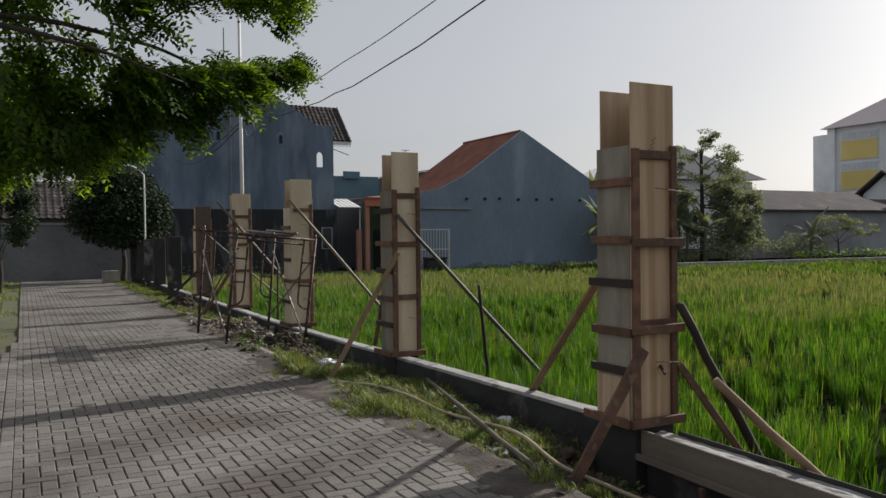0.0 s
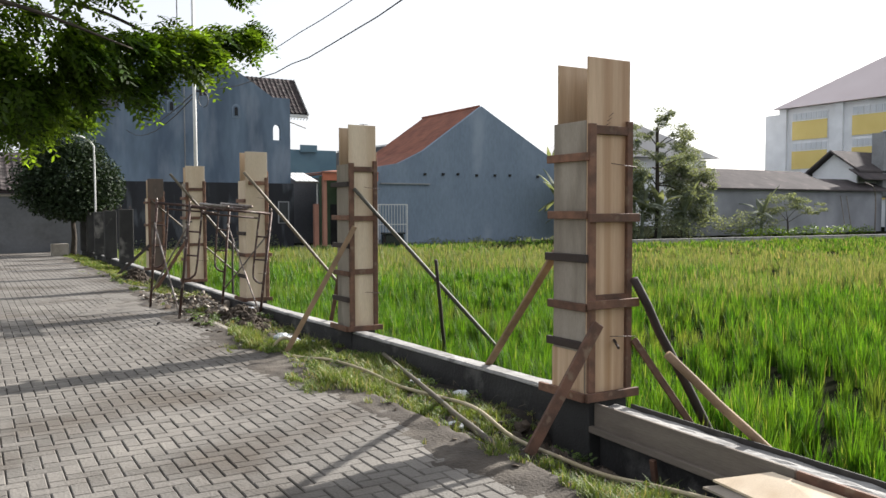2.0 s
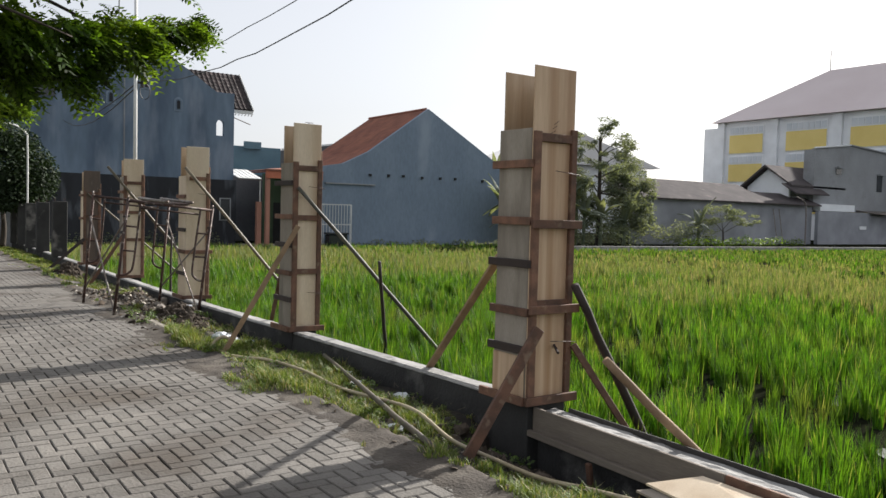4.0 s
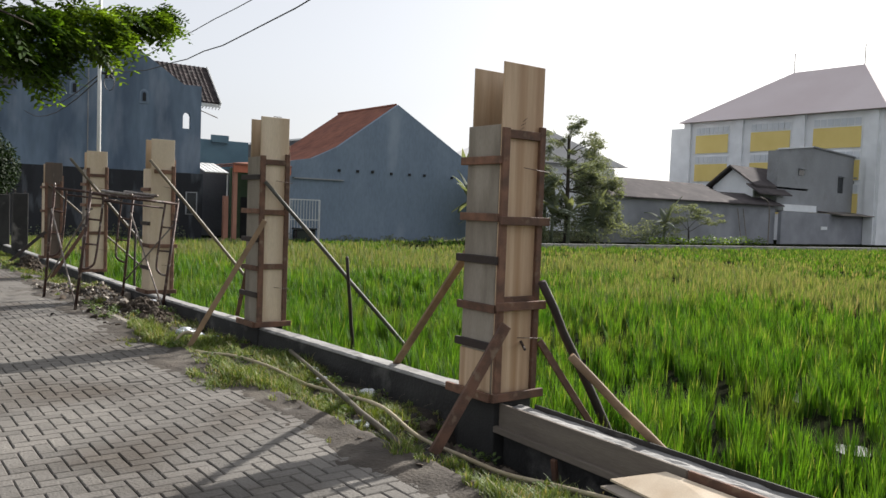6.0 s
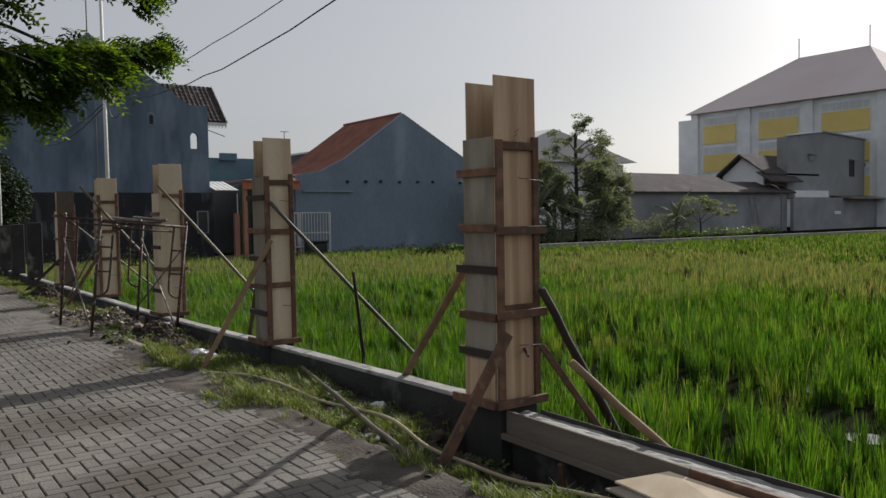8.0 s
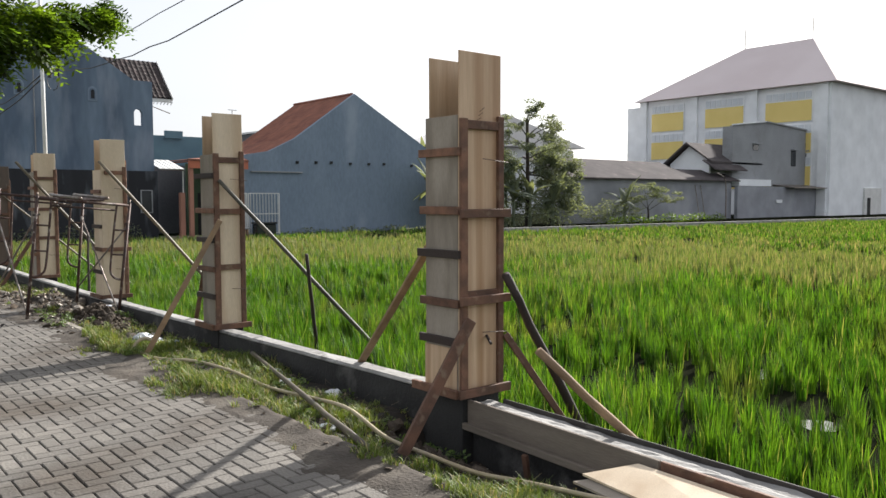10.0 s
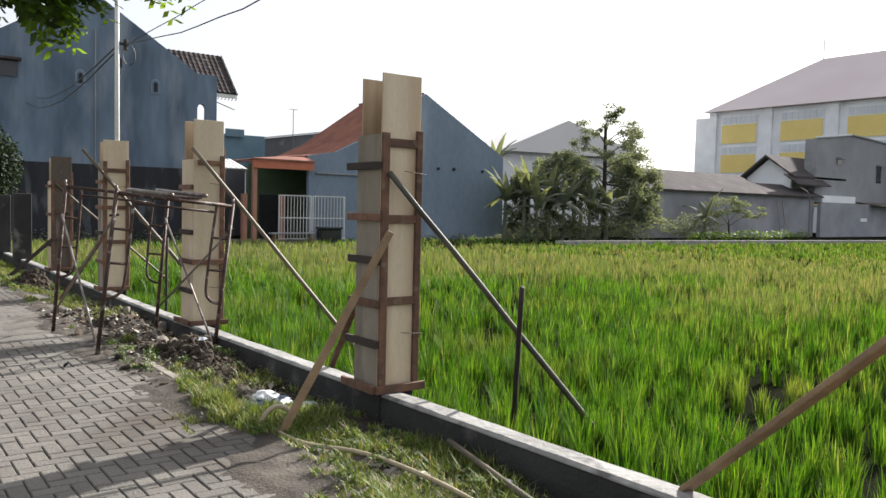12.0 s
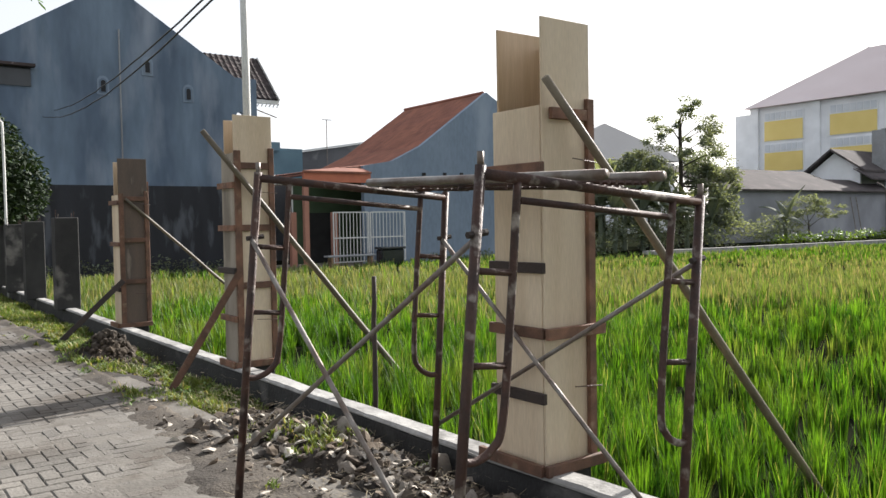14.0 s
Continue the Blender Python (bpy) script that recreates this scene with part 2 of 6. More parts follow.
# Leaf colour is paled to hold the haze over the far trees.
LEAF_FAR = material("haze_pale_leaf", (0.165, 0.205, 0.16), (0.215, 0.25, 0.19), 0.6, 0.75, bump=0.0, fine=8, spread=0.35, island=True, through_light=0.5)
STRAW = material("dry_straw", (0.22, 0.18, 0.115), (0.12, 0.095, 0.06), 3, 0.8, bump=0.0, fine=9, spread=0.5, island=True)
WEED = material("weed_leaf", (0.07, 0.13, 0.025), (0.12, 0.18, 0.04), 3, 0.6, bump=0.0, fine=9, spread=0.5, island=True, through_light=0.3)
BARK = material("bark", (0.055, 0.043, 0.032), (0.035, 0.028, 0.022), 5, 0.95, bump=0.8, fine=30)
CABLE = material("black_cable", (0.02, 0.02, 0.02), (0.015, 0.015, 0.015), 5, 0.6)
HOSE = material("cream_hose", (0.48, 0.41, 0.28), (0.38, 0.31, 0.2), 3, 0.5, bump=0.05, stains=(0.25, 0.2, 0.14), stain_scale=4)
RUBBLE = material("rubble_stone", (0.155, 0.12, 0.088), (0.07, 0.053, 0.04), 4, 0.95, bump=0.7, fine=40, spread=0.7, island=True, dry=(0.33, 0.30, 0.26), dry_share=0.22)
BLUE_PLASTIC = material("blue_plastic", (0.03, 0.06, 0.16), (0.02, 0.035, 0.09), 7, 0.35, bump=0.3, fine=25, stains=(0.5, 0.53, 0.58), stain_scale=8, stain_at=0.6)
PLASTIC = material("white_plastic", (0.75, 0.77, 0.80), (0.6, 0.63, 0.68), 9, 0.35, bump=0.3, fine=25, stains=(0.08, 0.16, 0.42), stain_scale=5, stain_at=0.57)


# ---- helpers ----
def thing(name, at, label, category, group="", kind=""):
    ob = new(name)
    ob.location = Vector(at) * K
    return tagged(ob, label, category, group, kind)


def part(name, bm, mat, parent=None, label="", smooth=False):
    me = bpy.data.meshes.new(name)
    bm.to_mesh(me)
    bm.free()
    return link(name, me, mat, parent, label, smooth)


def link(name, me, mat, parent=None, label="", smooth=False):
    for m in mat if isinstance(mat, (list, tuple)) else [mat]:
        me.materials.append(m)
    me.transform(Matrix.Scale(K, 4))
    if smooth:
        me.polygons.foreach_set("use_smooth", [True] * len(me.polygons))
    ob = new(name, me)
    if parent:
        ob.parent = parent
        if not parent.parent:
            ob.matrix_parent_inverse = Matrix.Translation(-parent.location)
    if label:
        ob["label"] = label
    return ob


def box(x0, x1, y0, y1, z0, z1, bm=None, bevel=0.0):
    own = bmesh.new()
    bmesh.ops.create_cube(own, size=1.0, matrix=Matrix.LocRotScale(((x0 + x1) / 2, (y0 + y1) / 2, (z0 + z1) / 2), None, (x1 - x0, y1 - y0, z1 - z0)))
    if bevel:
        bmesh.ops.bevel(own, geom=own.edges[:], offset=bevel, segments=1, affect="EDGES")
    return merge(bm, own)


def merge(bm, own):
    if bm is None:
        return own
    me = bpy.data.meshes.new("tmp")
    own.to_mesh(me)
    own.free()
    bm.from_mesh(me)
    bpy.data.meshes.remove(me)
    return bm


def beam(p, q, w, h, bm=None, bevel=0.004, up=(0, 0, 1)):
    """A sawn timber from p to q."""
    p, q = Vector(p), Vector(q)
    z = (q - p).normalized()
    x = z.cross(Vector(up))
    x = x.normalized() if x.length > 1e-3 else Vector((1, 0, 0))
    y = z.cross(x)
    m = Matrix((x, y, z)).transposed().to_4x4()
    m.translation = (p + q) / 2
    own = bmesh.new()
    bmesh.ops.create_cube(own, size=1.0, matrix=m @ Matrix.Diagonal((w, h, (q - p).length, 1)))
    if bevel:
        bmesh.ops.bevel(own, geom=own.edges[:], offset=bevel, segments=1, affect="EDGES")
    return merge(bm, own)


def tube(points, radius, bm=None, sides=8, ends=True):
    """A round tube along points; radius one number or one for each point."""
    own = bm if bm is not None else bmesh.new()
    pts = [Vector(p) for p in points]
    rad = radius if isinstance(radius, (list, tuple)) else [radius] * len(pts)
    rings, side = [], None
    for i, p in enumerate(pts):
        a = (pts[min(i + 1, len(pts) - 1)] - pts[max(i - 1, 0)]).normalized()
        if side is None:
            side = a.cross(Vector((0, 0, 1)) if abs(a.z) < 0.9 else Vector((1, 0, 0))).normalized()
        side = (side - a * side.dot(a)).normalized()
        other = a.cross(side)
        rings.append([own.verts.new(p + (side * math.cos(k * math.tau / sides) + other * math.sin(k * math.tau / sides)) * rad[i]) for k in range(sides)])
    for a, b in zip(rings, rings[1:]):
        for k in range(sides):
            own.faces.new((a[k], a[(k + 1) % sides], b[(k + 1) % sides], b[k]))
    if ends:
        own.faces.new(list(reversed(rings[0])))
        own.faces.new(rings[-1])
    return own


def curve_points(points, steps=8):
    """A smooth run through points."""
    pts = [Vector(p) for p in points]
    pts = [pts[0] * 2 - pts[1]] + pts + [pts[-1] * 2 - pts[-2]]
    out = []
    for a, b, c, e in zip(pts, pts[1:], pts[2:], pts[3:]):
        for k in range(steps):
            t = k / steps
            out.append(0.5 * ((2 * b) + (c - a) * t + (2 * a - 5 * b + 4 * c - e) * t * t + (3 * b - a - 3 * c + e) * t ** 3))
    return out + [pts[-2]]


def prism(outline, axis, a, b, bm=None):
    """An outline in the other two axes, drawn out from a to b along axis x or y."""
    own = bmesh.new()
    at = (lambda s, r, z: (s, r, z)) if axis == "x" else (lambda s, r, z: (r, s, z))
    one = [own.verts.new(at(a, r, z)) for r, z in outline]
    two = [own.verts.new(at(b, r, z)) for r, z in outline]
    own.faces.new(one), own.faces.new(two[::-1])
    for k in range(len(one)):
        j = (k + 1) % len(one)
        own.faces.new((one[k], two[k], two[j], one[j]))
    bmesh.ops.recalc_face_normals(own, faces=own.faces[:])
    return merge(bm, own)


def mesh_of(name, verts, faces):
    me = bpy.data.meshes.new(name)
    me.from_pydata(verts, [], faces)
    me.update()
    return me


def quads(name, v):
    """A mesh of loose quads from an array (n, 4, 3)."""
    k = len(v)
    me = bpy.data.meshes.new(name)
    me.vertices.add(4 * k)
    me.vertices.foreach_set("co", v.reshape(-1).astype(np.float32))
    me.loops.add(4 * k)
    me.loops.foreach_set("vertex_index", np.arange(4 * k, dtype=np.int32))
    me.polygons.add(k)
    me.polygons.foreach_set("loop_start", np.arange(0, 4 * k, 4, dtype=np.int32))
    me.update(calc_edges=True)
    me.validate()
    return me


rng = np.random.default_rng(7)


def blades(name, x, y, z, length, width, lean=0.35, second=None, turn=None):
    """Bent blades, each a strip of two quads tapering to its tip."""
    k = len(x)
    if turn is None:
        turn = rng.uniform(0, math.tau, k)
    out = np.stack([np.cos(turn), np.sin(turn), np.zeros(k)], 1)
    side = np.stack([-np.sin(turn), np.cos(turn), np.zeros(k)], 1)
    base = np.stack([x, y, z], 1)
    bend = rng.uniform(0.05, lean, k)[:, None] * length[:, None]
    up = np.array([0, 0, 1.0])
    mid = base + up * length[:, None] * 0.55 + out * bend * 0.3
    tip = base + up * length[:, None] * rng.uniform(0.85, 1.0, k)[:, None] + out * bend
    w = side * width[:, None] / 2
    v = np.empty((k, 6, 3))
    v[:, 0], v[:, 1], v[:, 2], v[:, 3], v[:, 4], v[:, 5] = base - w, base + w, mid + w * 0.9, mid - w * 0.9, tip + w * 0.15, tip - w * 0.15
    me = bpy.data.meshes.new(name)
    me.vertices.add(6 * k)
    me.vertices.foreach_set("co", v.reshape(-1).astype(np.float32))
    idx = (np.arange(k)[:, None] * 6 + np.array([0, 1, 2, 3, 3, 2, 4, 5])).astype(np.int32)
    me.loops.add(8 * k)
    me.loops.foreach_set("vertex_index", idx.reshape(-1))
    me.polygons.add(2 * k)
    me.polygons.foreach_set("loop_start", np.arange(0, 8 * k, 4, dtype=np.int32))
    if second is not None:
        me.polygons.foreach_set("material_index", np.repeat(second.astype(np.int32), 2))
    me.update(calc_edges=True)
    me.validate()
    return me


def leaf_cloud(name, centres, size, droop=0.3):
    """Leaf blades as folded quads round given centres (n, 3), turned at random."""
    k = len(centres)
    a, b = rng.uniform(0, math.tau, k), rng.normal(-droop, 0.45, k)
    along = np.stack([np.cos(a) * np.cos(b), np.sin(a) * np.cos(b), np.sin(b)], 1)
    side = np.cross(along, rng.normal(0, 0.5, (k, 3)) + np.array([0, 0, 1.0]))
    side /= np.linalg.norm(side, axis=1)[:, None]
    s = (size * rng.uniform(0.6, 1.3, k))[:, None]
    v = np.stack([centres, centres + along * s * 0.5 + side * s * 0.24, centres + along * s, centres + along * s * 0.5 - side * s * 0.24], 1)
    return quads(name, v)


def sprays(name, starts, aims, length, pairs=9, leaflet=0.055):
    """Feathered leaves: a drooping stalk with pairs of leaflets."""
    k = len(starts)
    aims = aims / np.linalg.norm(aims, axis=1)[:, None]
    side = np.cross(aims, np.array([0, 0, 1.0]) + rng.normal(0, 0.35, (k, 3)))
    side /= np.linalg.norm(side, axis=1)[:, None]
    L = (length * rng.uniform(0.6, 1.25, k))[:, None]
    out = []
    for i in range(pairs):
        t = (i + 0.7) / pairs
        p = starts + aims * L * t + np.array([0, 0, -0.35]) * L * t * t
        for s in (-1, 1):
            w = leaflet * rng.uniform(0.75, 1.2, k)[:, None] * (1 - 0.35 * abs(t - 0.45))
            d = side * s * 0.9 + aims * 0.45 + rng.normal(0, 0.15, (k, 3)) + np.array([0, 0, -0.15])
            e = aims * 0.3 * w
            out.append(np.stack([p, p + d * w * 0.5 + e, p + d * w, p + d * w * 0.5 - e], 1))
    return quads(name, np.concatenate(out))


# ---- ground ----
WALL_X0, WALL_X1 = -0.47, -0.28


def wall_top(y):
    """The low wall falls gently along the lane."""
    return 0.205 - 0.0125 * max(-0.3, min(y, 8.2))


FIELD = -0.50


def kerb_line(x):
    """The far edge of the paddy runs slightly askew to the lane."""
    return 28.8 - 0.115 * (x - 26.5)


def ground_height(x, y):
    if x > -0.3:
        return FIELD if y < kerb_line(x) + 0.3 or x < 27 else -0.26
    if x > -2.3:
        h = -0.03 - (0.02 if 0.2 < y < 4.4 else 0.13 if y < 0 else 0.07 if y < 7.6 else 0.11) * min(1.0, max(0.0, (x + 1.35) / 0.8))
        if x < -1.35:
            h = 0.022 - 0.060 * (-1.35 - x) / (0.85 if 2.0 < y < 10.0 else 0.6)
            h += 0.03 * noise.noise((x * 1.6, y * 0.9, 4)) + 0.018 * noise.noise((x * 6, y * 6, 1)) + 0.012 * noise.noise((x * 15, y * 15, 8))
            return h if y > -8 else -0.1
        h += 0.05 * noise.noise((x * 2.2, y * 1.6, 0)) + 0.03 * noise.noise((x * 6, y * 6, 3))
        if x > -1.3 and 4.8 < y < 10.5:
            h += 0.07 * noise.noise((x * 14, y * 14, 6)) + 0.07 * noise.noise((x * 5, y * 5, 16))
        h += 0.16 * math.exp(-((x + 0.75) / 0.35) ** 2 - ((y - 6.7) / 0.6) ** 2) + 0.17 * math.exp(-((x + 0.8) / 0.4) ** 2 - ((y - 9.2) / 1.3) ** 2)
        h += 0.22 * math.exp(-((x + 1.0) / 0.35) ** 2 - ((y - 14.2) / 0.5) ** 2)
        h -= 0.10 * math.exp(-((x + 0.55) / 0.22) ** 2) * (1 if y < 0.0 else 0.15)
        h += 0.20 * math.exp(-((x + 0.85) / 0.25) ** 2 - ((y + 2.7) / 0.6) ** 2)
        return h if y > -8 else -0.1
    if x > -4.3:
        return -0.05
    if x > -4.95 and y < 9:
        return -0.04
    return -0.03 + (0.03 * noise.noise((x * 1.5, y * 1.5, 7)) if x > -12 else 0)


def build_ground():
    xs = [-2500, -300, -60, -12] + [-11 + 0.5 * i for i in range(13)] + [-4.4, -4.3, -4.2, -3, -2.32] + [-2.28 + 0.04 * i for i in range(49)] + [-0.31, -0.29, 1, 5, 15, 30, 60, 150, 500, 2500]
    ys = [-2500, -300, -40, -9] + [-8 + 0.06 * i for i in range(320)] + [11.3 + 0.3 * i for i in range(60)] + [29.2, 32, 36, 45, 60, 100, 300, 900, 2500]
    verts = [(x, y, ground_height(x, y)) for y in ys for x in xs]
    k = len(xs)
    faces, mats = [], []
    for j in range(len(ys) - 1):
        for i in range(k - 1):
            faces.append((j * k + i, j * k + i + 1, (j + 1) * k + i + 1, (j + 1) * k + i))
            mx = (xs[i] + xs[i + 1]) / 2
            mats.append(2 if mx > -0.3 else 0 if mx > -1.32 else 4 if mx > -2.3 else 1 if mx > -4.3 else 3)
    me = mesh_of("ground", verts, faces)
    ob = link("ground", me, [DIRT, JOINT, MUD, VERGE, DUST], None, "", True)
    me.polygons.foreach_set("material_index", mats)
    tagged(ob, "bare earth strip, paddy mud and grassy verge beside a lane", "ground", kind="structure")


build_ground()

# ---- low wall under the column formwork ----
wall = thing("wall_paddy", (-0.25, 8, -0.6), "low rough concrete boundary wall along the paddy with pale mortar top", "wall", kind="structure")


def rough_wall(y0, y1, x0, x1, top, name, mat, z0=-0.65, wobble=0.012):
    bm = bmesh.new()
    n = max(2, int((y1 - y0) / 0.12))
    rows = []
    for i in range(n + 1):
        y = y0 + (y1 - y0) * i / n
        a, b = noise.noise((y * 2.1, 1, x0)) * wobble, noise.noise((y * 3.3, 5, x0)) * wobble
        c = noise.noise((y * 5, 9, 2)) * wobble
        prof = [(x0 - a, z0), (x0 - a, top - 0.12 + b), (x0 - a + 0.008, top - 0.01 + c), (x0 + 0.02, top + c), (x1 - 0.02, top + b), (x1 + a, top - 0.012), (x1 + a, z0)]
        if z0 > -0.1:
            prof[1] = (x0 - a, top - 0.018 + b)
        prof = [(px, pz + wall_top(y)) for px, pz in prof]
        rows.append([bm.verts.new((px, y, pz)) for px, pz in prof])
    for p, q in zip(rows, rows[1:]):
        for k in range(6):
            bm.faces.new((p[k], q[k], q[k + 1], p[k + 1]))
    bm.faces.new(rows[0]), bm.faces.new(rows[-1][::-1])
    bmesh.ops.recalc_face_normals(bm, faces=bm.faces[:])
    return part(name, bm, mat, wall)


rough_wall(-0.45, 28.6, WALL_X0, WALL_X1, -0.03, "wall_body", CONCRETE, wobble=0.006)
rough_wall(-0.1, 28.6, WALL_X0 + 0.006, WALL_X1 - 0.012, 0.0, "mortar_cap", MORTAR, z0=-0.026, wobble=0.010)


# fresh wall between two boards, cast a little lower than their edges, turned slightly towards the lane
def fresh_wall():
    a, b = Vector((-0.485, -0.52, 0)), Vector((-0.90, -8.6, 0))
    way = (b - a).normalized()
    side = Vector((-way.y, way.x, 0))
    cast = bmesh.new()
    n, rows = 90, []
    for i in range(n + 1):
        p = a.lerp(b, i / n)
        w = 0.19 + 0.004 * i / n * 20
        rows.append([cast.verts.new(p + side * (0.004 + (w - 0.008) * k / 6) + Vector((0, 0, 0.168 + 0.014 * noise.noise((p.y * 6, k * 1.3, 3)) + 0.01 * noise.noise((p.y * 17, k * 2.1, 8))))) for k in range(7)])
        low = [cast.verts.new(p + side * (0.004 + (w - 0.008) * k) + Vector((0, 0, 0.06))) for k in (0, 1)]
        rows[-1] = [low[0]] + rows[-1] + [low[1]]
    for p, q in zip(rows, rows[1:]):
        for k in range(8):
            cast.faces.new((p[k], p[k + 1], q[k + 1], q[k]))
    bmesh.ops.recalc_face_normals(cast, faces=cast.faces[:])
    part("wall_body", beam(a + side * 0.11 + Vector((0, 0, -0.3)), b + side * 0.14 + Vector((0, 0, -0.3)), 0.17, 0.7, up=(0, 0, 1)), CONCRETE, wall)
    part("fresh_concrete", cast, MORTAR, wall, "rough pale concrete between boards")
    front = thing("formwork_board", a + way * 2, "weathered grey plank formwork along the fresh low wall", "board")
    back = thing("formwork_board", a + way * 2 + side * 0.2, "thin dark-edged board on the paddy side of the fresh wall", "board")
    up = Vector((0, 0, 0.108))
    cross = (0, 0, 1)
    for s0, s1, mat, label in ((0.0, 1.62, BOARD, ""), (1.63, 5.4, BATTEN, "red-brown plank"), (5.41, 8.0, BOARD, "")):
        part("plank", beam(a + way * s0 - side * 0.013 + up, a + way * s1 - side * 0.013 + up, 0.026, 0.186, up=cross), mat, front, label)
    part("rail", beam(a + way * -0.06 - side * 0.045 + Vector((0, 0, 0.02)), a + way * 3.1 - side * 0.045 + Vector((0, 0, 0.012)), 0.036, 0.045, up=cross), BOARD, front)
    for s0, s1 in ((0.12, 2.4), (2.41, 5.0), (5.01, 8.0)):
        part("plank", beam(a + way * s0 + side * (0.20 + 0.01 * s0) + Vector((0, 0, -0.058)), a + way * s1 + side * (0.20 + 0.01 * s1) + Vector((0, 0, -0.058)), 0.014, 0.51, up=cross, bevel=0.003), BOARD_DARK, back)
    for s0, lean in ((0.62, 0.05), (2.5, -0.04), (4.4, 0.03)):
        p = a + way * s0 - side * 0.06
        part("peg", beam(p + Vector((0, 0, 0.13 if s0 > 1 else -0.02)), p + Vector((lean, 0, -0.3)), 0.04, 0.03), BATTEN, front)


fresh_wall()


# ---- column formwork ----
def formwork(x0, x1, y0, y1, top, side_top, panel, side_panel, base=0.10, front_studs=(True, True), side_walers=(), front_walers=(), label="", side_low=None, stud_top=None, back_top=None):
    """A shutter box round a column: two tall panels across the wall, two lower ones along it, studs, walers and base planks."""
    ob = thing("column_formwork", ((x0 + x1) / 2, (y0 + y1) / 2, base), label, "formwork", "column formwork along the wall")
    t = 0.014
    part("panel", box(x0, x1, y0, y0 + t, base, top, bevel=0.002), panel, ob)
    part("panel", box(x0 + 0.025, x1 - 0.005, y1 - t, y1, base, back_top or top - 0.03, bevel=0.002), PLY_INNER, ob)
    part("panel", box(x0 - 0.003, x0 + t - 0.003, y0 + t + 0.002, y1 + 0.004, base, side_top, bevel=0.002), side_panel, ob)
    part("panel", box(x1 - t, x1, y0 + t + 0.002, y1 - t - 0.002, base, top - 0.06, bevel=0.002), PLY_INNER, ob)
    s = 0.045
    st = stud_top or side_top + 0.02
    if front_studs[0]:
        part("stud", box(x0 - 0.006, x0 + s + 0.01, y0 - 0.03, y0 - 0.001, base + 0.05, st, bevel=0.003), BATTEN, ob)
    if front_studs[1]:
        part("stud", box(x1 - s, x1 + 0.006, y0 - 0.03, y0 - 0.001, base + 0.05, st + 0.03, bevel=0.003), BATTEN, ob)
    part("stud", box(x1, x1 + 0.03, y0 + 0.03, y0 + 0.08, base, top - 0.3, bevel=0.003), BATTEN, ob)
    for z, dark, over in side_walers:
        part("waler", box(x0 - 0.034, x0 - 0.005, y0 - 0.02, y1 + over, z - 0.028, z + 0.028, bevel=0.003), BATTEN_DARK if dark else BATTEN, ob)
    for z, wide in front_walers:
        a, b, deep = (x0 - 0.03, x1 + 0.05, 0.06) if wide else (x0 + s, x1 - s, 0.028)
        part("waler", box(a, b, y0 - deep, y0 - deep + 0.027, z - 0.03, z + 0.03, bevel=0.003), BATTEN, ob)
    for z in (base + 0.42, base + 1.62):
        part("tie_wire", tube([(x0 + 0.17, y0 - 0.05, z + 0.02), (x1 + 0.03, y0 - 0.045, z)], 0.003, sides=5), RUST, ob)
    if y0 < 0:
        part("panel", box(x0 - 0.012, x0 - 0.004, y0 + 0.02, y1 + 0.006, base, base + 0.33, bevel=0.002), PLY_STREAK, ob, "newer brown plywood strip")
        part("nail", tube([(x0 + 0.21, y0 - 0.09, base + 0.36), (x0 + 0.25, y0 - 0.004, base + 0.40)], 0.011, sides=6), BATTEN_DARK, ob)
    for i in range(3 if y0 < 0 else 0):
        part("pencil_mark", beam((x0 + 0.16 + 0.012 * i, y0 - 0.002, top - 0.46 + 0.03 * i), (x0 + 0.20 + 0.014 * i, y0 - 0.002, top - 0.44 + 0.035 * i), 0.002, 0.003, bevel=0), BATTEN_DARK, ob)
    long = 0.05 if y0 < 10 else 0.012
    part("base_plank", box(x0 - 0.045, x1 + long, y0 - 0.062, y0 - 0.034, base - 0.005, base + 0.055, bevel=0.003), BATTEN, ob)
    part("base_plank", box(x0 - 0.065, x0 - 0.036, y0 - 0.03, y1 + long * 2, base - 0.005, base + 0.055, bevel=0.003), BATTEN, ob)
    # Footing colour also carries the shade under the base planks.
    part("footing", box(x0 + 0.005, x1 - 0.03, y0 - 0.02, y1 + 0.02, -0.5, base - 0.006, bevel=0.006), DARK_CONCRETE, ob, "dark concrete footing")
    return ob


SIDES = ((1.905, False, 0.05), (1.505, False, 0.04), (1.205, True, 0.07), (0.865, False, 0.04), (0.596, True, 0.05))
formwork(-0.555, -0.168, -0.49, -0.13, 2.585, 2.153, PLY_STREAK, PLY_GREY, base=0.22, side_walers=SIDES, front_walers=((2.09, False), (1.485, True), (0.885, True), (0.92, False)),
         label="tall plywood column formwork with red-brown battens and grey weathered side", stud_top=2.13, back_top=2.58)
formwork(-0.485, -0.143, 3.645, 3.975, 2.514, 2.07, PLY, PLY_GREY, base=0.165, side_walers=((1.84, True, 0.12), (1.46, False, 0.10), (1.14, True, 0.08), (0.82, False, 0.06), (0.52, True, 0.1)),
         front_walers=((2.01, False), (1.45, False), (0.84, False)), label="pale plywood column formwork with dark battens on the low wall", stud_top=2.08, back_top=2.506)
formwork(-0.433, -0.08, 7.72, 8.10, 2.472, 2.02, PLY, PLY, base=0.108, side_walers=((1.70, False, 0.03), (1.18, True, 0.02), (0.84, False, 0.03), (0.5, True, 0.02)), front_studs=(False, True),
         front_walers=((1.98, False), (0.84, True)), label="new pale plywood column formwork behind the steel scaffold", back_top=2.477)
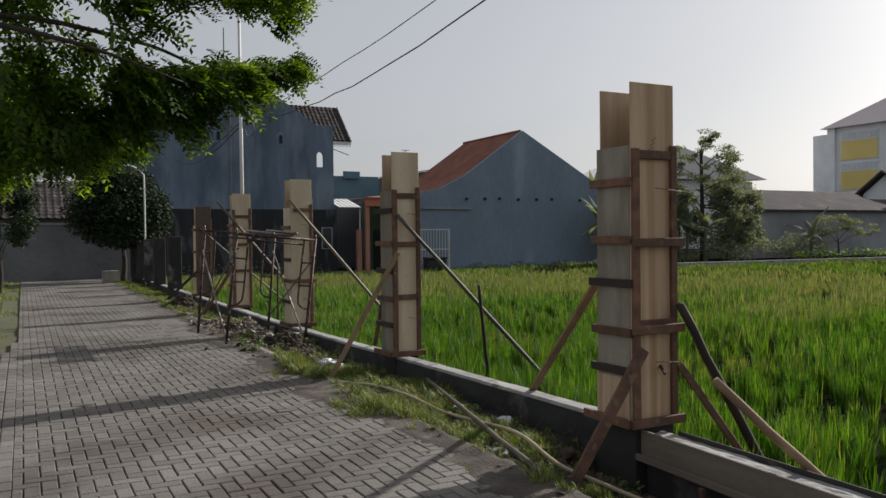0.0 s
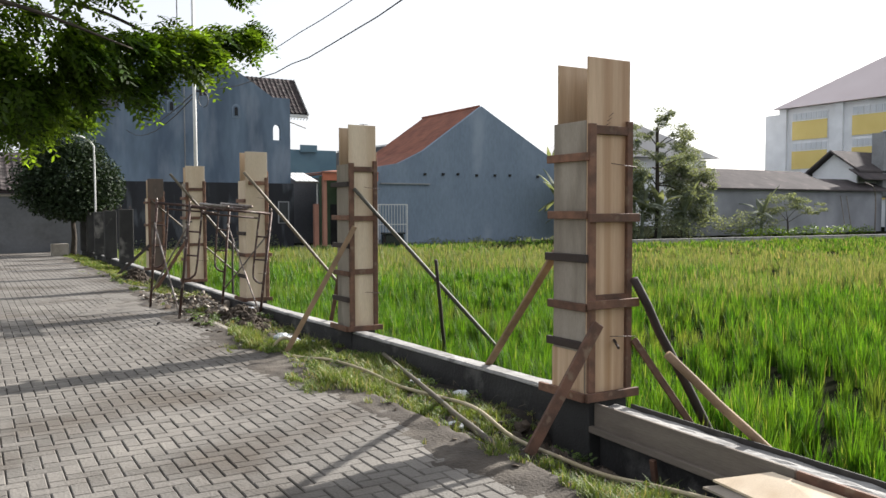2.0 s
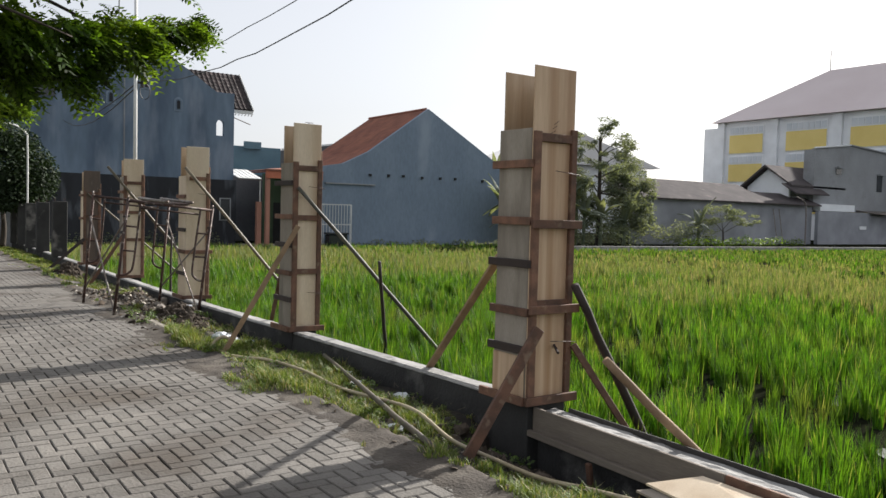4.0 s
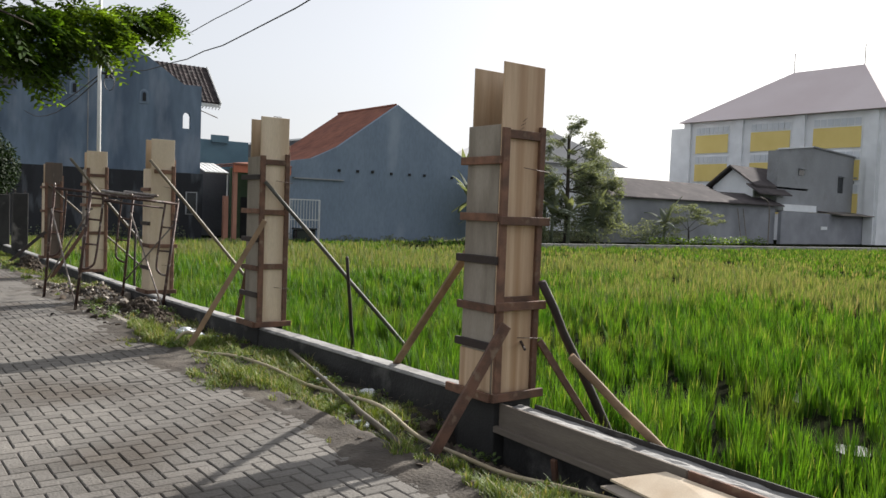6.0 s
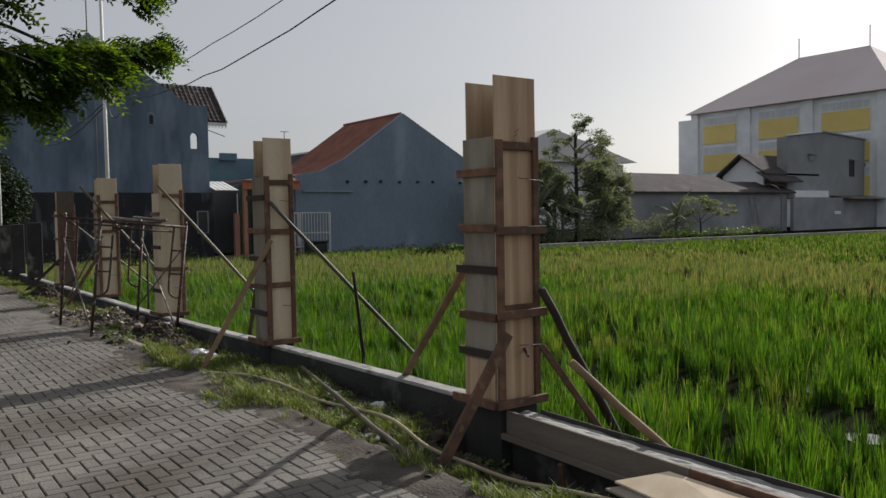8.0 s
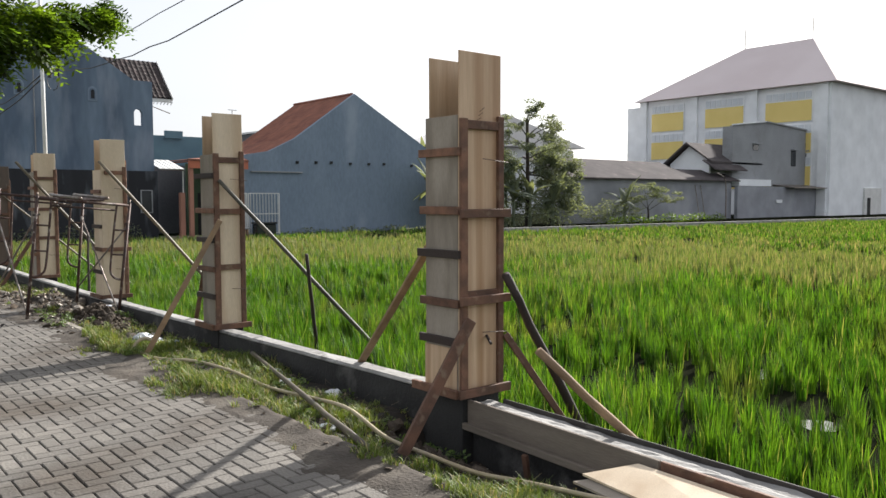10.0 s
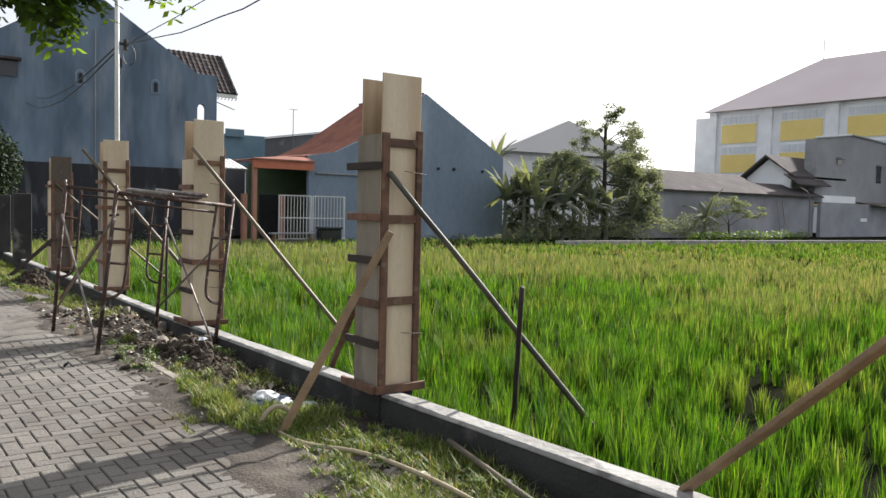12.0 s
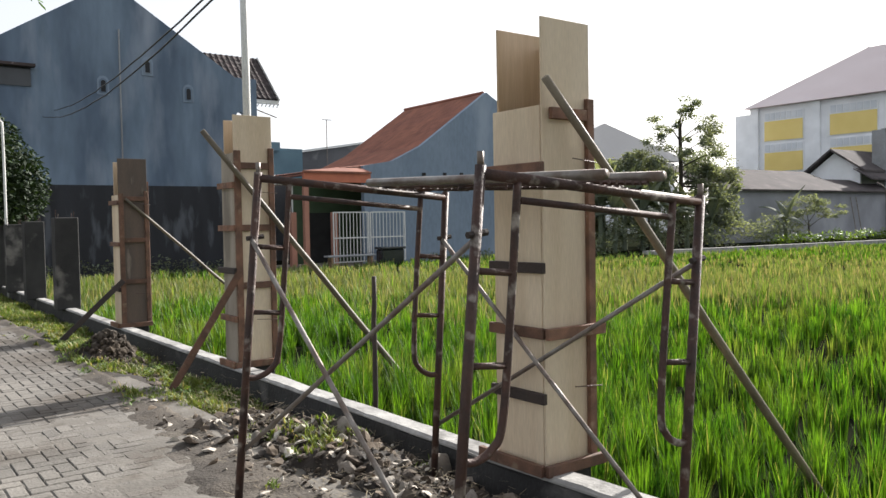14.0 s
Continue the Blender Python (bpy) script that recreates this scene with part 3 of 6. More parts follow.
formwork(-0.41, -0.03, 11.82, 12.12, 2.45, 2.10, PLY, PLY_GREY, side_walers=((1.80, False, 0.05), (1.4, False, 0.05), (1.0, True, 0.08), (0.55, False, 0.05)),
         front_walers=((1.98, False), (1.40, False), (0.86, False)), label="pale plywood column formwork beside a utility pole", back_top=2.43)
formwork(-0.42, -0.05, 15.7, 16.02, 2.33, 1.85, PLY_DARK, PLY, side_walers=((1.75, False, 0.05), (1.2, False, 0.05), (0.6, True, 0.05)),
         front_walers=((1.8, False), (1.25, False), (0.7, False)), label="dark weathered plywood column formwork with one pale side")

# cast columns farther along the wall
def cast_column(x0, x1, y0, top):
    ob = thing("concrete_column", ((x0 + x1) / 2, y0 + 0.15, 0.1), "dark bare concrete column stub with rebar ends on the low wall", "column", "cast columns along the wall")
    part("shaft", box(x0, x1, y0, y0 + 0.3, 0.08, top, bevel=0.012), DARK_CONCRETE, ob)
    for i in range(4):
        x, y = x0 + 0.06 + (x1 - x0 - 0.12) * (i % 2), y0 + 0.06 + 0.18 * (i // 2)
        part("rebar", tube([(x, y, top - 0.05), (x + 0.004, y, top + 0.07 + 0.03 * ((i * 7) % 3))], 0.006, sides=5), RUST, ob)


for x0, x1, y0, top in ((-0.58, -0.22, 18.9, 1.60), (-0.62, -0.28, 21.4, 1.56), (-0.62, -0.28, 23.6, 1.52), (-0.62, -0.30, 25.6, 1.5), (-0.62, -0.3, 27.4, 1.5)):
    cast_column(x0, x1, y0, top)


# ---- timber struts ----
def strut(name, p, q, size, mat, label, category="brace", round_pole=False):
    ob = thing(name, q if q[2] < p[2] else p, label, category)
    if round_pole:
        a, b = Vector(p), Vector(q)
        pts = [a.lerp(b, i / 8) + Vector((noise.noise((i * 0.7, p[0], p[1])), noise.noise((i * 0.7, p[1], 4)), 0)) * 0.012 for i in range(9)]
        part("pole", tube(pts, [size * (0.85 + 0.03 * i) for i in range(9)], sides=9), mat, ob, smooth=True)
    else:
        part("plank", beam(p, q, size, size * 0.5, up=(0.3, 1, 0)), mat, ob)
    return ob


strut("timber_brace", (-0.535, -0.585, 0.765), (-1.075, -0.52, -0.07), 0.075, BATTEN, "red-brown plank propping the formwork from the grass")
strut("timber_brace", (-0.458, 3.55, 1.36), (-1.30, 3.61, -0.07), 0.055, TIMBER, "worn timber prop leaning from the ground to the formwork")
strut("timber_brace", (-0.50, -0.09, 1.24), (-0.33, 1.06, 0.185), 0.06, TIMBER, "brown plank brace standing on the low wall")
strut("timber_brace", (-0.44, 4.04, 0.78), (-0.24, 4.78, 0.13), 0.05, BATTEN, "reddish plank brace standing on the low wall behind the formwork")
strut("timber_post", (-0.215, -0.59, 1.055), (0.89, -0.49, -0.49), 0.036, BATTEN_DARK, "dark timber pole leaning against the formwork in the rice", "post", True)
strut("timber_brace", (-0.763, -1.41, 0.705), (0.38, -2.0, -0.49), 0.03, TIMBER, "thin brown pole resting across the wall into the paddy", round_pole=True)
strut("timber_brace", (-0.16, -0.535, 0.62), (0.54, -0.84, -0.48), 0.05, BATTEN, "thin reddish plank brace in the rice")
strut("bamboo_pole", (-0.44, 3.60, 1.79), (1.63, 3.2, -0.50), 0.025, BAMBOO_DARK, "slender dark bamboo brace from formwork down into the paddy", "brace", True)
strut("wooden_stake", (0.165, 2.81, 1.0), (0.714, 3.48, -0.52), 0.022, BATTEN_DARK, "dark wooden stake standing in the paddy", "stake", True)
strut("bamboo_pole", (-0.476, 7.65, 2.145), (1.72, 7.3, -0.50), 0.026, BAMBOO, "long bamboo brace from formwork down into the paddy", "brace", True)
strut("bamboo_pole", (-0.72, 11.77, 2.28), (1.60, 11.7, -0.5), 0.030, BAMBOO, "long weathered bamboo brace into the paddy", "brace", True)
strut("timber_brace", (-0.38, 11.80, 1.0), (-1.02, 11.9, -0.05), 0.065, BATTEN, "brown plank prop leaning on the formwork")
strut("bamboo_pole", (-0.34, 15.66, 1.80), (1.9, 15.8, -0.2), 0.022, BAMBOO, "thin pale pole brace beside the dark formwork", "brace", True)
strut("timber_brace", (-0.40, 15.66, 0.72), (-1.23, 15.7, -0.06), 0.07, BATTEN_DARK, "dark plank prop leaning on the formwork")
strut("wooden_stake", (0.05, 10.15, 1.0), (0.03, 10.15, -0.5), 0.022, BATTEN_DARK, "dark green-stained stake in the rice", "stake", True)

# ---- scaffold ----
scaffold = thing("scaffold", (-0.95, 7.8, 0), "rusty steel frame scaffold with catwalk beside the low wall", "scaffold")


def scaffold_frame(lt, rt, lf, rf):
    """A leaning walk-through frame: two legs, a top bar, an inner tube with rungs beside each leg and a lower bar."""
    lt, rt, lf, rf = (Vector(p) for p in (lt, rt, lf, rf))
    f = part("frame", tube([lt - Vector((0, 0, 0.03)), rt - Vector((0, 0, 0.03))], 0.021, sides=10), RUST, scaffold, smooth=True)
    across = (rt - lt).normalized()
    tops = []
    for top, foot, s in ((lt, lf, 1), (rt, rf, -1)):
        down = (foot - top) / (top.z - foot.z)
        at = lambda drop, off: top + down * drop + across * off * s
        part("leg", tube([foot, top], 0.021, sides=10), RUST, f, smooth=True)
        part("pin", tube([top - Vector((0, 0, 0.01)), top + Vector((0, 0, 0.05))], 0.013), STEEL, f, smooth=True)
        part("inner_tube", tube(curve_points([at(0.03, 0.17), at(0.5, 0.175), at(0.92, 0.17), at(1.02, 0.13), at(1.06, 0.06), at(1.06, 0.0)], 6), 0.016), RUST, f, smooth=True)
        for drop in (0.38, 0.72):
            part("rung", tube([at(drop, 0), at(drop, 0.172)], 0.013), RUST, f, smooth=True)
        tops.append(at(0.11, 0.17))
    part("lower_bar", tube(tops, 0.014), RUST, f, smooth=True)


FRAME_A = ((-1.468, 6.97, 1.632), (-0.307, 6.866, 1.525), (-1.654, 6.95, -0.01), (-0.53, 6.83, -0.17))
FRAME_B = ((-1.605, 8.59, 1.70), (-0.47, 8.50, 1.60), (-1.722, 8.68, -0.01), (-0.63, 8.45, -0.06))
scaffold_frame(*FRAME_A)
scaffold_frame(*FRAME_B)


def on_leg(f, side, z):
    """A point on a leg of a frame at a height."""
    top, foot = Vector(f[side]), Vector(f[side + 2])
    return foot.lerp(top, (z - foot.z) / (top.z - foot.z))


# cross braces on both sides, catwalk between the frames
for side, high_a, low_b, high_b, low_a in ((0, 1.38, 0.26, 1.36, 0.10), (1, 1.24, 0.25, 1.33, 0.02)):
    for za, zb, off in ((high_a, low_b, 0.016), (low_a, high_b, -0.016)):
        part("cross_brace", tube([on_leg(FRAME_A, side, za) + Vector((off, 0, 0)), on_leg(FRAME_B, side, zb) + Vector((off, 0, 0))], 0.012), STEEL, scaffold, smooth=True)
for z, f, side in ((1.38, FRAME_A, 0), (1.36, FRAME_B, 0), (1.24, FRAME_A, 1), (1.33, FRAME_B, 1)):
    p = on_leg(f, side, z)
    part("lock_pin", tube([p - Vector((0.04, 0, 0)), p + Vector((0.05, 0, 0.01))], 0.014, sides=6), BATTEN_DARK, scaffold)
for x, end in ((-0.97, -0.90), (-0.62, -0.56)):
    part("catwalk_rail", tube([(x, 6.82, 1.60), (end, 8.66, 1.66)], 0.022), STEEL, scaffold, smooth=True)
for i in range(7):
    x = -0.93 + i * 0.047
    part("catwalk_slat", tube([(x, 6.88, 1.575), (x + 0.065, 8.60, 1.632)], 0.010, sides=6), RUST, scaffold)
for i in range(5):
    y = 7.05 + i * 0.37
    x, z = -0.97 + (y - 6.82) * 0.038, 1.56 + (y - 6.9) * 0.033
    part("catwalk_bar", tube([(x, y, z), (x + 0.35, y, z)], 0.010, sides=6), RUST, scaffold)

# ---- utility pole and cables ----
pole = thing("utility_pole", (-0.10, 12.19, -0.5), "slim pale metal utility pole behind the formwork", "utility pole")
part("shaft", tube([(-0.10, 12.19, -0.5), (-0.11, 12.19, 3), (-0.12, 12.19, 6.2)], [0.042, 0.038, 0.032], sides=12), WHITE, pole, smooth=True)
part("bracket", box(-0.12, 0.05, 12.17, 12.21, 4.00, 4.04), DARK_CONCRETE, pole)
part("insulator", tube([(0.02, 12.19, 3.93), (0.02, 12.19, 4.1)], 0.035), DARK_CONCRETE, pole)


part("service_loop", tube([(0.06 + 0.10 * math.sin(a), 12.15, 3.85 - 0.16 * math.cos(a)) for a in [i * math.tau / 16 for i in range(16)]], 0.009, sides=5), CABLE, pole)


def cable(p, q, sag, r, label):
    a, b = Vector(p), Vector(q)
    ob = thing("cable", a, label, "cable")
    pts = [a.lerp(b, i / 24) - Vector((0, 0, sag * 4 * (i / 24) * (1 - i / 24))) + Vector((0, 0, 0.03 * noise.noise((i * 0.8, sag, 2)))) for i in range(25)]
    part("strand", tube(pts, r, sides=6), CABLE, ob, smooth=True)


cable((-0.01, 12.19, 3.99), (0.656, -6.0, 5.5), 0.25, 0.0065, "thin dark cable rising from the utility pole overhead")
cable((0.02, 12.19, 4.045), (-0.769, -6.0, 4.844), 0.82, 0.0075, "thin sagging dark cable from the utility pole")
cable((-0.08, 12.19, 4.02), (3.0, 36.8, 5.75), 0.3, 0.013, "dark cable sagging from the pole to the house wall")
cable((-0.08, 12.19, 3.95), (2.6, 36.8, 5.5), 0.5, 0.013, "dark cable drooping from the pole to the house")

# ---- houses across the paddy ----
def tiles(x0, x1, y0, z0, y1, z1, pitch_w, pitch_l, along="x"):
    """Overlapping roof tiles on a slope from the eave (y0, z0) to the ridge (y1, z1); along y the two axes change places."""
    n, m = max(1, int(abs(x1 - x0) / pitch_w)), max(1, int(math.hypot(y1 - y0, z1 - z0) / pitch_l))
    verts, faces = [], []
    up = Vector((0, y1 - y0, z1 - z0)).normalized()
    nor = Vector((0, -up.z, up.y)) if up.z >= 0 else Vector((0, up.z, -up.y))
    if nor.z < 0:
        nor = -nor
    for j in range(m):
        for i in range(n):
            base = Vector((x0 + (x1 - x0) * i / n, y0 + (y1 - y0) * j / m, z0 + (z1 - z0) * j / m))
            w, s = (x1 - x0) / n, math.hypot(y1 - y0, z1 - z0) / m * 1.1
            k = len(verts)
            for c, h in ((0, 0.02), (0.35, 0.05), (0.7, 0.02), (1.0, 0.02)):
                for r in (0, 1):
                    p = base + Vector((w * c, 0, 0)) + up * s * r + nor * (h + (0.02 if r == 0 else 0))
                    verts.append(p if along == "x" else Vector((p.y, p.x, p.z)))
            for c in range(3):
                faces.append((k + 2 * c, k + 2 * c + 2, k + 2 * c + 3, k + 2 * c + 1))
    return mesh_of("tiles", verts, faces)


H1 = 36.84
h1 = thing("house", (5.1, H1 + 4, -0.5), "tall blue-grey rendered gable house with black-coated lower wall", "house")
part("wall", prism([(-0.9, 3.02), (-0.9, 6.9), (5.15, 10.75), (9.99, 7.607), (9.99, 3.02)], "y", H1, H1 + 0.25), BLUE, h1)
part("wall", box(9.99, 10.41, H1, H1 + 0.25, 3.02, 5.33), BLUE, h1, "wall under an arched opening to the sky")
part("wall", prism([(9.99, 7.6), (9.99, 5.98), (10.06, 6.12), (10.20, 6.18), (10.34, 6.12), (10.41, 5.98), (10.41, 7.6)], "y", H1, H1 + 0.25), BLUE, h1)
part("wall", box(10.41, 10.95, H1, H1 + 0.25, 3.02, 7.6), BLUE, h1)
part("wall", box(-0.9, 11.1, H1 - 0.03, H1 + 0.25, -0.6, 3.018), TAR, h1, "black-coated lower wall")
part("wall", box(10.7, 10.95, H1 + 0.252, H1 + 9, -0.6, 4.9), BLUE, h1)
part("wall", box(-0.9, -0.65, H1 + 0.252, H1 + 9, -0.6, 6.8), BLUE, h1)
part("wall", box(-0.64, 8.5, H1 + 8.8, H1 + 9, -0.6, 7.3), BLUE, h1)
part("floor_slab", box(-0.64, 10.69, H1 + 0.26, H1 + 8.79, 4.6, 4.8), GREYWALL, h1)
part("roof", prism([(-0.95, 6.7), (5.15, 10.6), (9.4, 7.95), (9.4, 7.85), (5.15, 10.45), (-0.95, 6.6)], "y", H1 + 0.26, H1 + 9), TILE_DARK, h1)
part("mast", tube([(5.15, H1 + 0.3, 10.6), (5.15, H1 + 0.3, 12.4)], 0.03, sides=6), CABLE, h1)
part("drain_pipe", tube([(5.35, H1 - 0.06, 3.0), (5.35, H1 - 0.06, 9.0)], 0.03), GREYWALL, h1)
roof_side = link("tile_roof", tiles(8.3, 12.05, H1 + 0.26, 6.85, H1 + 2.4, 8.98, 0.24, 0.30), TILE_DARK, h1, "dark clay tile side roof with pale fascia")
part("roof_deck", prism([(H1 + 0.26, 6.84), (H1 + 2.4, 8.97), (H1 + 2.4, 8.88), (H1 + 0.26, 6.75)], "x", 8.3, 12.05), TILE_DARK, roof_side)
part("fascia", beam((12.08, H1 + 0.2, 6.80), (12.08, H1 + 2.42, 9.02), 0.05, 0.22), WHITE, roof_side)
part("eave", box(10.96, 12.05, H1 + 0.2, H1 + 0.24, 6.62, 6.8), WHITE, roof_side)
for i in range(6):
    part("eave_bracket", beam((11.05 + i * 0.18, H1 + 0.17, 6.5), (11.15 + i * 0.18, H1 + 0.17, 6.66), 0.06, 0.04), WHITE, roof_side)
part("awning_arm", beam((10.97, H1 + 0.3, 6.4), (11.9, H1 + 0.1, 6.05), 0.04, 0.04), TIMBER, h1)


def arch_vent(x, z, w, h, inset):
    out = [(x - w / 2, z - h / 2), (x - w / 2, z + h / 2 - w / 2)] + [(x - w / 2 * math.cos(a), z + h / 2 - w / 2 + w / 2 * math.sin(a)) for a in (0.5, 1.1, 1.57, 2.04, 2.64)] + [(x + w / 2, z + h / 2 - w / 2), (x + w / 2, z - h / 2)]
    return prism(out, "y", H1 - inset, H1 + 0.01)


for x, z in ((4.73, 6.82), (8.0, 6.77), (6.4, 7.7)):
    ring = part("vent", arch_vent(x, z, 0.44, 0.72, 0.03), BLUE2, h1, "arched grey vent")
    part("vent_opening", arch_vent(x, z - 0.02, 0.30, 0.56, 0.045), BLUE, ring)
    part("vent_slot", arch_vent(x, z - 0.03, 0.17, 0.44, 0.06), TAR, ring)
dark_win = part("window", box(1.12, 2.25, H1 - 0.05, H1 + 0.01, 6.55, 7.22), DARKGLASS, h1, "dark high window with tiled hood")
part("hood", box(1.0, 2.36, H1 - 0.4, H1 - 0.055, 7.22, 7.32), TILE_DARK, dark_win)
low_win = part("window", box(10.25, 10.75, H1 - 0.06, H1 - 0.035, 0.9, 2.0), DARKGLASS, h1, "small lower window in a pale frame")
for a in ((10.19, 10.25, 0.86, 2.05), (10.75, 10.81, 0.86, 2.05), (10.25, 10.75, 2.0, 2.05), (10.25, 10.75, 0.86, 0.9)):
    part("frame", box(a[0], a[1], H1 - 0.08, H1 - 0.034, a[2], a[3]), GREYWALL, low_win)

# gap between the houses: recessed porch, small teal house, canopy
gap = thing("house", (12.0, 44, -0.5), "small teal and white house set back between two larger houses", "house")
part("wall", box(11.2, 16.7, 44, 44.2, -0.5, 5.45), TEAL, gap)
part("wall", box(11.0, 18.0, 43, 43.2, -0.5, 3.6), DIMWALL, gap)
part("balcony", box(11.0, 11.9, 40.6, 43, 4.2, 4.4), WHITE, gap)
for i in range(6):
    part("baluster", box(11.1 + i * 0.14, 11.13 + i * 0.14, 40.6, 40.63, 4.4, 5.5), WHITE, gap)
part("planter", box(11.3, 12.0, 40.5, 40.9, 4.4, 4.9), ORANGE, gap)
part("parapet", box(14.2, 15.3, 43.8, 43.99, 5.3, 5.75), TEAL, gap)
canopy = thing("awning", (12, 37.5, 2.6), "striped white corrugated awning on a thin post", "awning")
for i in range(5):
    part("sheet", prism([(36.3, 3.15), (38.5, 3.7), (38.5, 3.66), (36.3, 3.11)], "x", 11.05 + i * 0.27, 11.25 + i * 0.27), WHITE, canopy)
part("post", tube([(12.33, 36.5, -0.5), (12.33, 36.5, 3.15)], 0.035), WHITE, canopy)
part("rail", box(11.05, 12.42, 36.38, 36.44, 3.05, 3.12), STEEL, canopy)
for x in (11.9, 13.9):
    ob = thing("porch_post", (x, 35.6, -0.5), "terracotta-painted porch post between the houses", "post", "porch posts")
    part("shaft", box(x - 0.12, x + 0.12, 35.5, 35.74, -0.5, 1.9), PINK, ob)

H2 = 34.7
h2 = thing("house", (21, H2 + 5, -0.5), "slate-blue gable house with orange tiled roof beyond the paddy", "house")
part("wall", prism([(14.9, -0.6), (14.9, 3.9), (16.4, 4.15), (18.0, 4.9), (21.97, 7.66), (27.7, 4.5), (27.78, -0.6)], "y", H2, H2 + 0.25), BLUE2, h2)
part("wall", box(27.5, 27.75, H2 + 0.252, H2 + 11, -0.6, 4.4), BLUE2, h2)
part("wall", box(17.2, 17.45, H2 + 0.252, H2 + 11, -0.6, 4.2), GREEN, h2)
part("wall", box(17.46, 27.49, H2 + 10.8, H2 + 11, -0.6, 4.3), BLUE2, h2)
for xa, za, xb, zb in ((13.6, 3.74, 14.9, 3.86), (14.9, 3.86, 16.4, 4.11), (16.4, 4.11, 18.0, 4.86), (18.0, 4.86, 21.97, 7.6)):
    link("roof", tiles(H2 + 0.26, H2 + 7.1, xa, za, xb, zb, 0.24, 0.30, along="y"), TILE_RED, h2, "orange clay tile roof slope")
    part("roof_deck", prism([(xa, za - 0.02), (xb, zb - 0.02), (xb, zb - 0.1), (xa, za - 0.1)], "y", H2 + 0.26, H2 + 7.1), TILE_RED, h2)
part("roof_deck", prism([(27.9, 4.33), (21.97, 7.6), (21.97, 7.52), (27.9, 4.25)], "y", H2 + 0.26, H2 + 7.1), TILE_RED, h2)
link("roof", tiles(H2 + 0.26, H2 + 7.1, 27.9, 4.35, 21.97, 7.62, 0.24, 0.30, along="y"), TILE_RED, h2, "orange clay tile roof slope")
part("ridge_cap", tube([(21.97, H2 + 0.26, 7.68), (21.97, H2 + 7.1, 7.68)], 0.08), TILE_RED, h2)
# Raised dark blocks stand for a row of holes, their shade in the colour.
for i, x in enumerate((18.1, 19.3, 20.3, 21.6, 22.9, 24.0, 26.1)):
    part("beam_end", box(x - 0.07, x + 0.07, H2 - 0.10, H2 - 0.002, 3.52 + 0.02 * (i % 3), 3.66 + 0.02 * (i % 3)), SHADOW_IN, h2)
part("ledge", box(15.3, 18.4, H2 - 0.12, H2 - 0.002, 3.0, 3.07), GREYWALL, h2)

porch = thing("porch", (14.0, H2, -0.5), "open porch with orange eaves and green wall beside the blue house", "porch")
part("eave", box(11.7, 14.88, H2 - 0.6, H2 - 0.45, 3.12, 3.5), ORANGE, porch)
bm = bmesh.new()
low_edge = [bm.verts.new(p) for p in ((11.6, H2 - 0.68, 3.502), (14.88, H2 - 0.68, 3.502), (14.88, H2 + 0.24, 3.74), (13.6, H2 + 0.24, 3.70))]
top_edge = [bm.verts.new(v.co + Vector((0, 0, 0.08))) for v in low_edge]
bm.faces.new(low_edge), bm.faces.new(top_edge)
for i in range(4):
    bm.faces.new((low_edge[i], low_edge[(i + 1) % 4], top_edge[(i + 1) % 4], top_edge[i]))
bmesh.ops.recalc_face_normals(bm, faces=bm.faces[:])
part("roof", bm, TILE_RED, porch)
part("post", box(11.75, 11.95, H2 - 0.5, H2 - 0.3, -0.42, 3.165), PINK, porch)
part("back_wall", box(13.0, 17.1, H2 + 3.0, H2 + 3.2, -0.5, 3.5), GREEN, porch)
# Near-black sheet stands for the unlit room; no opening is cut.
part("doorway", box(13.6, 15.2, H2 + 2.94, H2 + 2.99, -0.4, 1.9), SHADOW_IN, porch)
part("floor_slab", box(11.0, 17.2, H2 - 0.8, H2 + 3.0, -0.62, -0.42), KERB, porch)

gate = thing("metal_gate", (15.2, H2 - 0.3, -0.3), "white painted metal bar gate before the porch", "gate")
for x0, x1 in ((13.14, 14.92), (14.97, 16.82)):
    leaf = part("gate_frame", box(x0, x0 + 0.05, H2 - 0.34, H2 - 0.3, -0.3, 1.88), WHITE, gate)
    part("rail", box(x1 - 0.05, x1, H2 - 0.34, H2 - 0.3, -0.3, 1.88), WHITE, leaf)
    for z in (-0.28, 0.75, 1.84):
        part("rail", box(x0 + 0.05, x1 - 0.05, H2 - 0.34, H2 - 0.3, z, z + 0.05), WHITE, leaf)
    for i in range(10):
        x = x0 + 0.15 + i * (x1 - x0 - 0.25) / 9
        part("bar", box(x - 0.014, x + 0.014, H2 - 0.33, H2 - 0.31, -0.24, 1.84), WHITE, leaf)

crate = thing("plastic_crate", (15.6, H2 - 1.0, -0.45), "dark blue plastic crate standing before the gate", "crate")
part("body", box(15.0, 16.1, H2 - 1.3, H2 - 0.7, -0.45, 0.25, bevel=0.05), DARKGLASS, crate)
part("rim", box(14.95, 16.15, H2 - 1.35, H2 - 0.65, 0.252, 0.36, bevel=0.03), DARKGLASS, crate)
bench = thing("bench", (13.4, H2 - 1.0, -0.45), "low wooden bench standing before the porch", "bench")
part("seat", box(12.4, 14.7, H2 - 1.2, H2 - 0.8, 0.0, 0.08, bevel=0.02), GREYWALL, bench)
for x in (12.6, 14.5):
    for y in (H2 - 1.15, H2 - 0.9):
        part("leg", box(x - 0.04, x + 0.04, y - 0.04, y + 0.04, -0.46, -0.002), TIMBER, bench)
back_house = thing("house", (15, 50, -0.5), "dark house with a flat roof behind the orange one", "house")
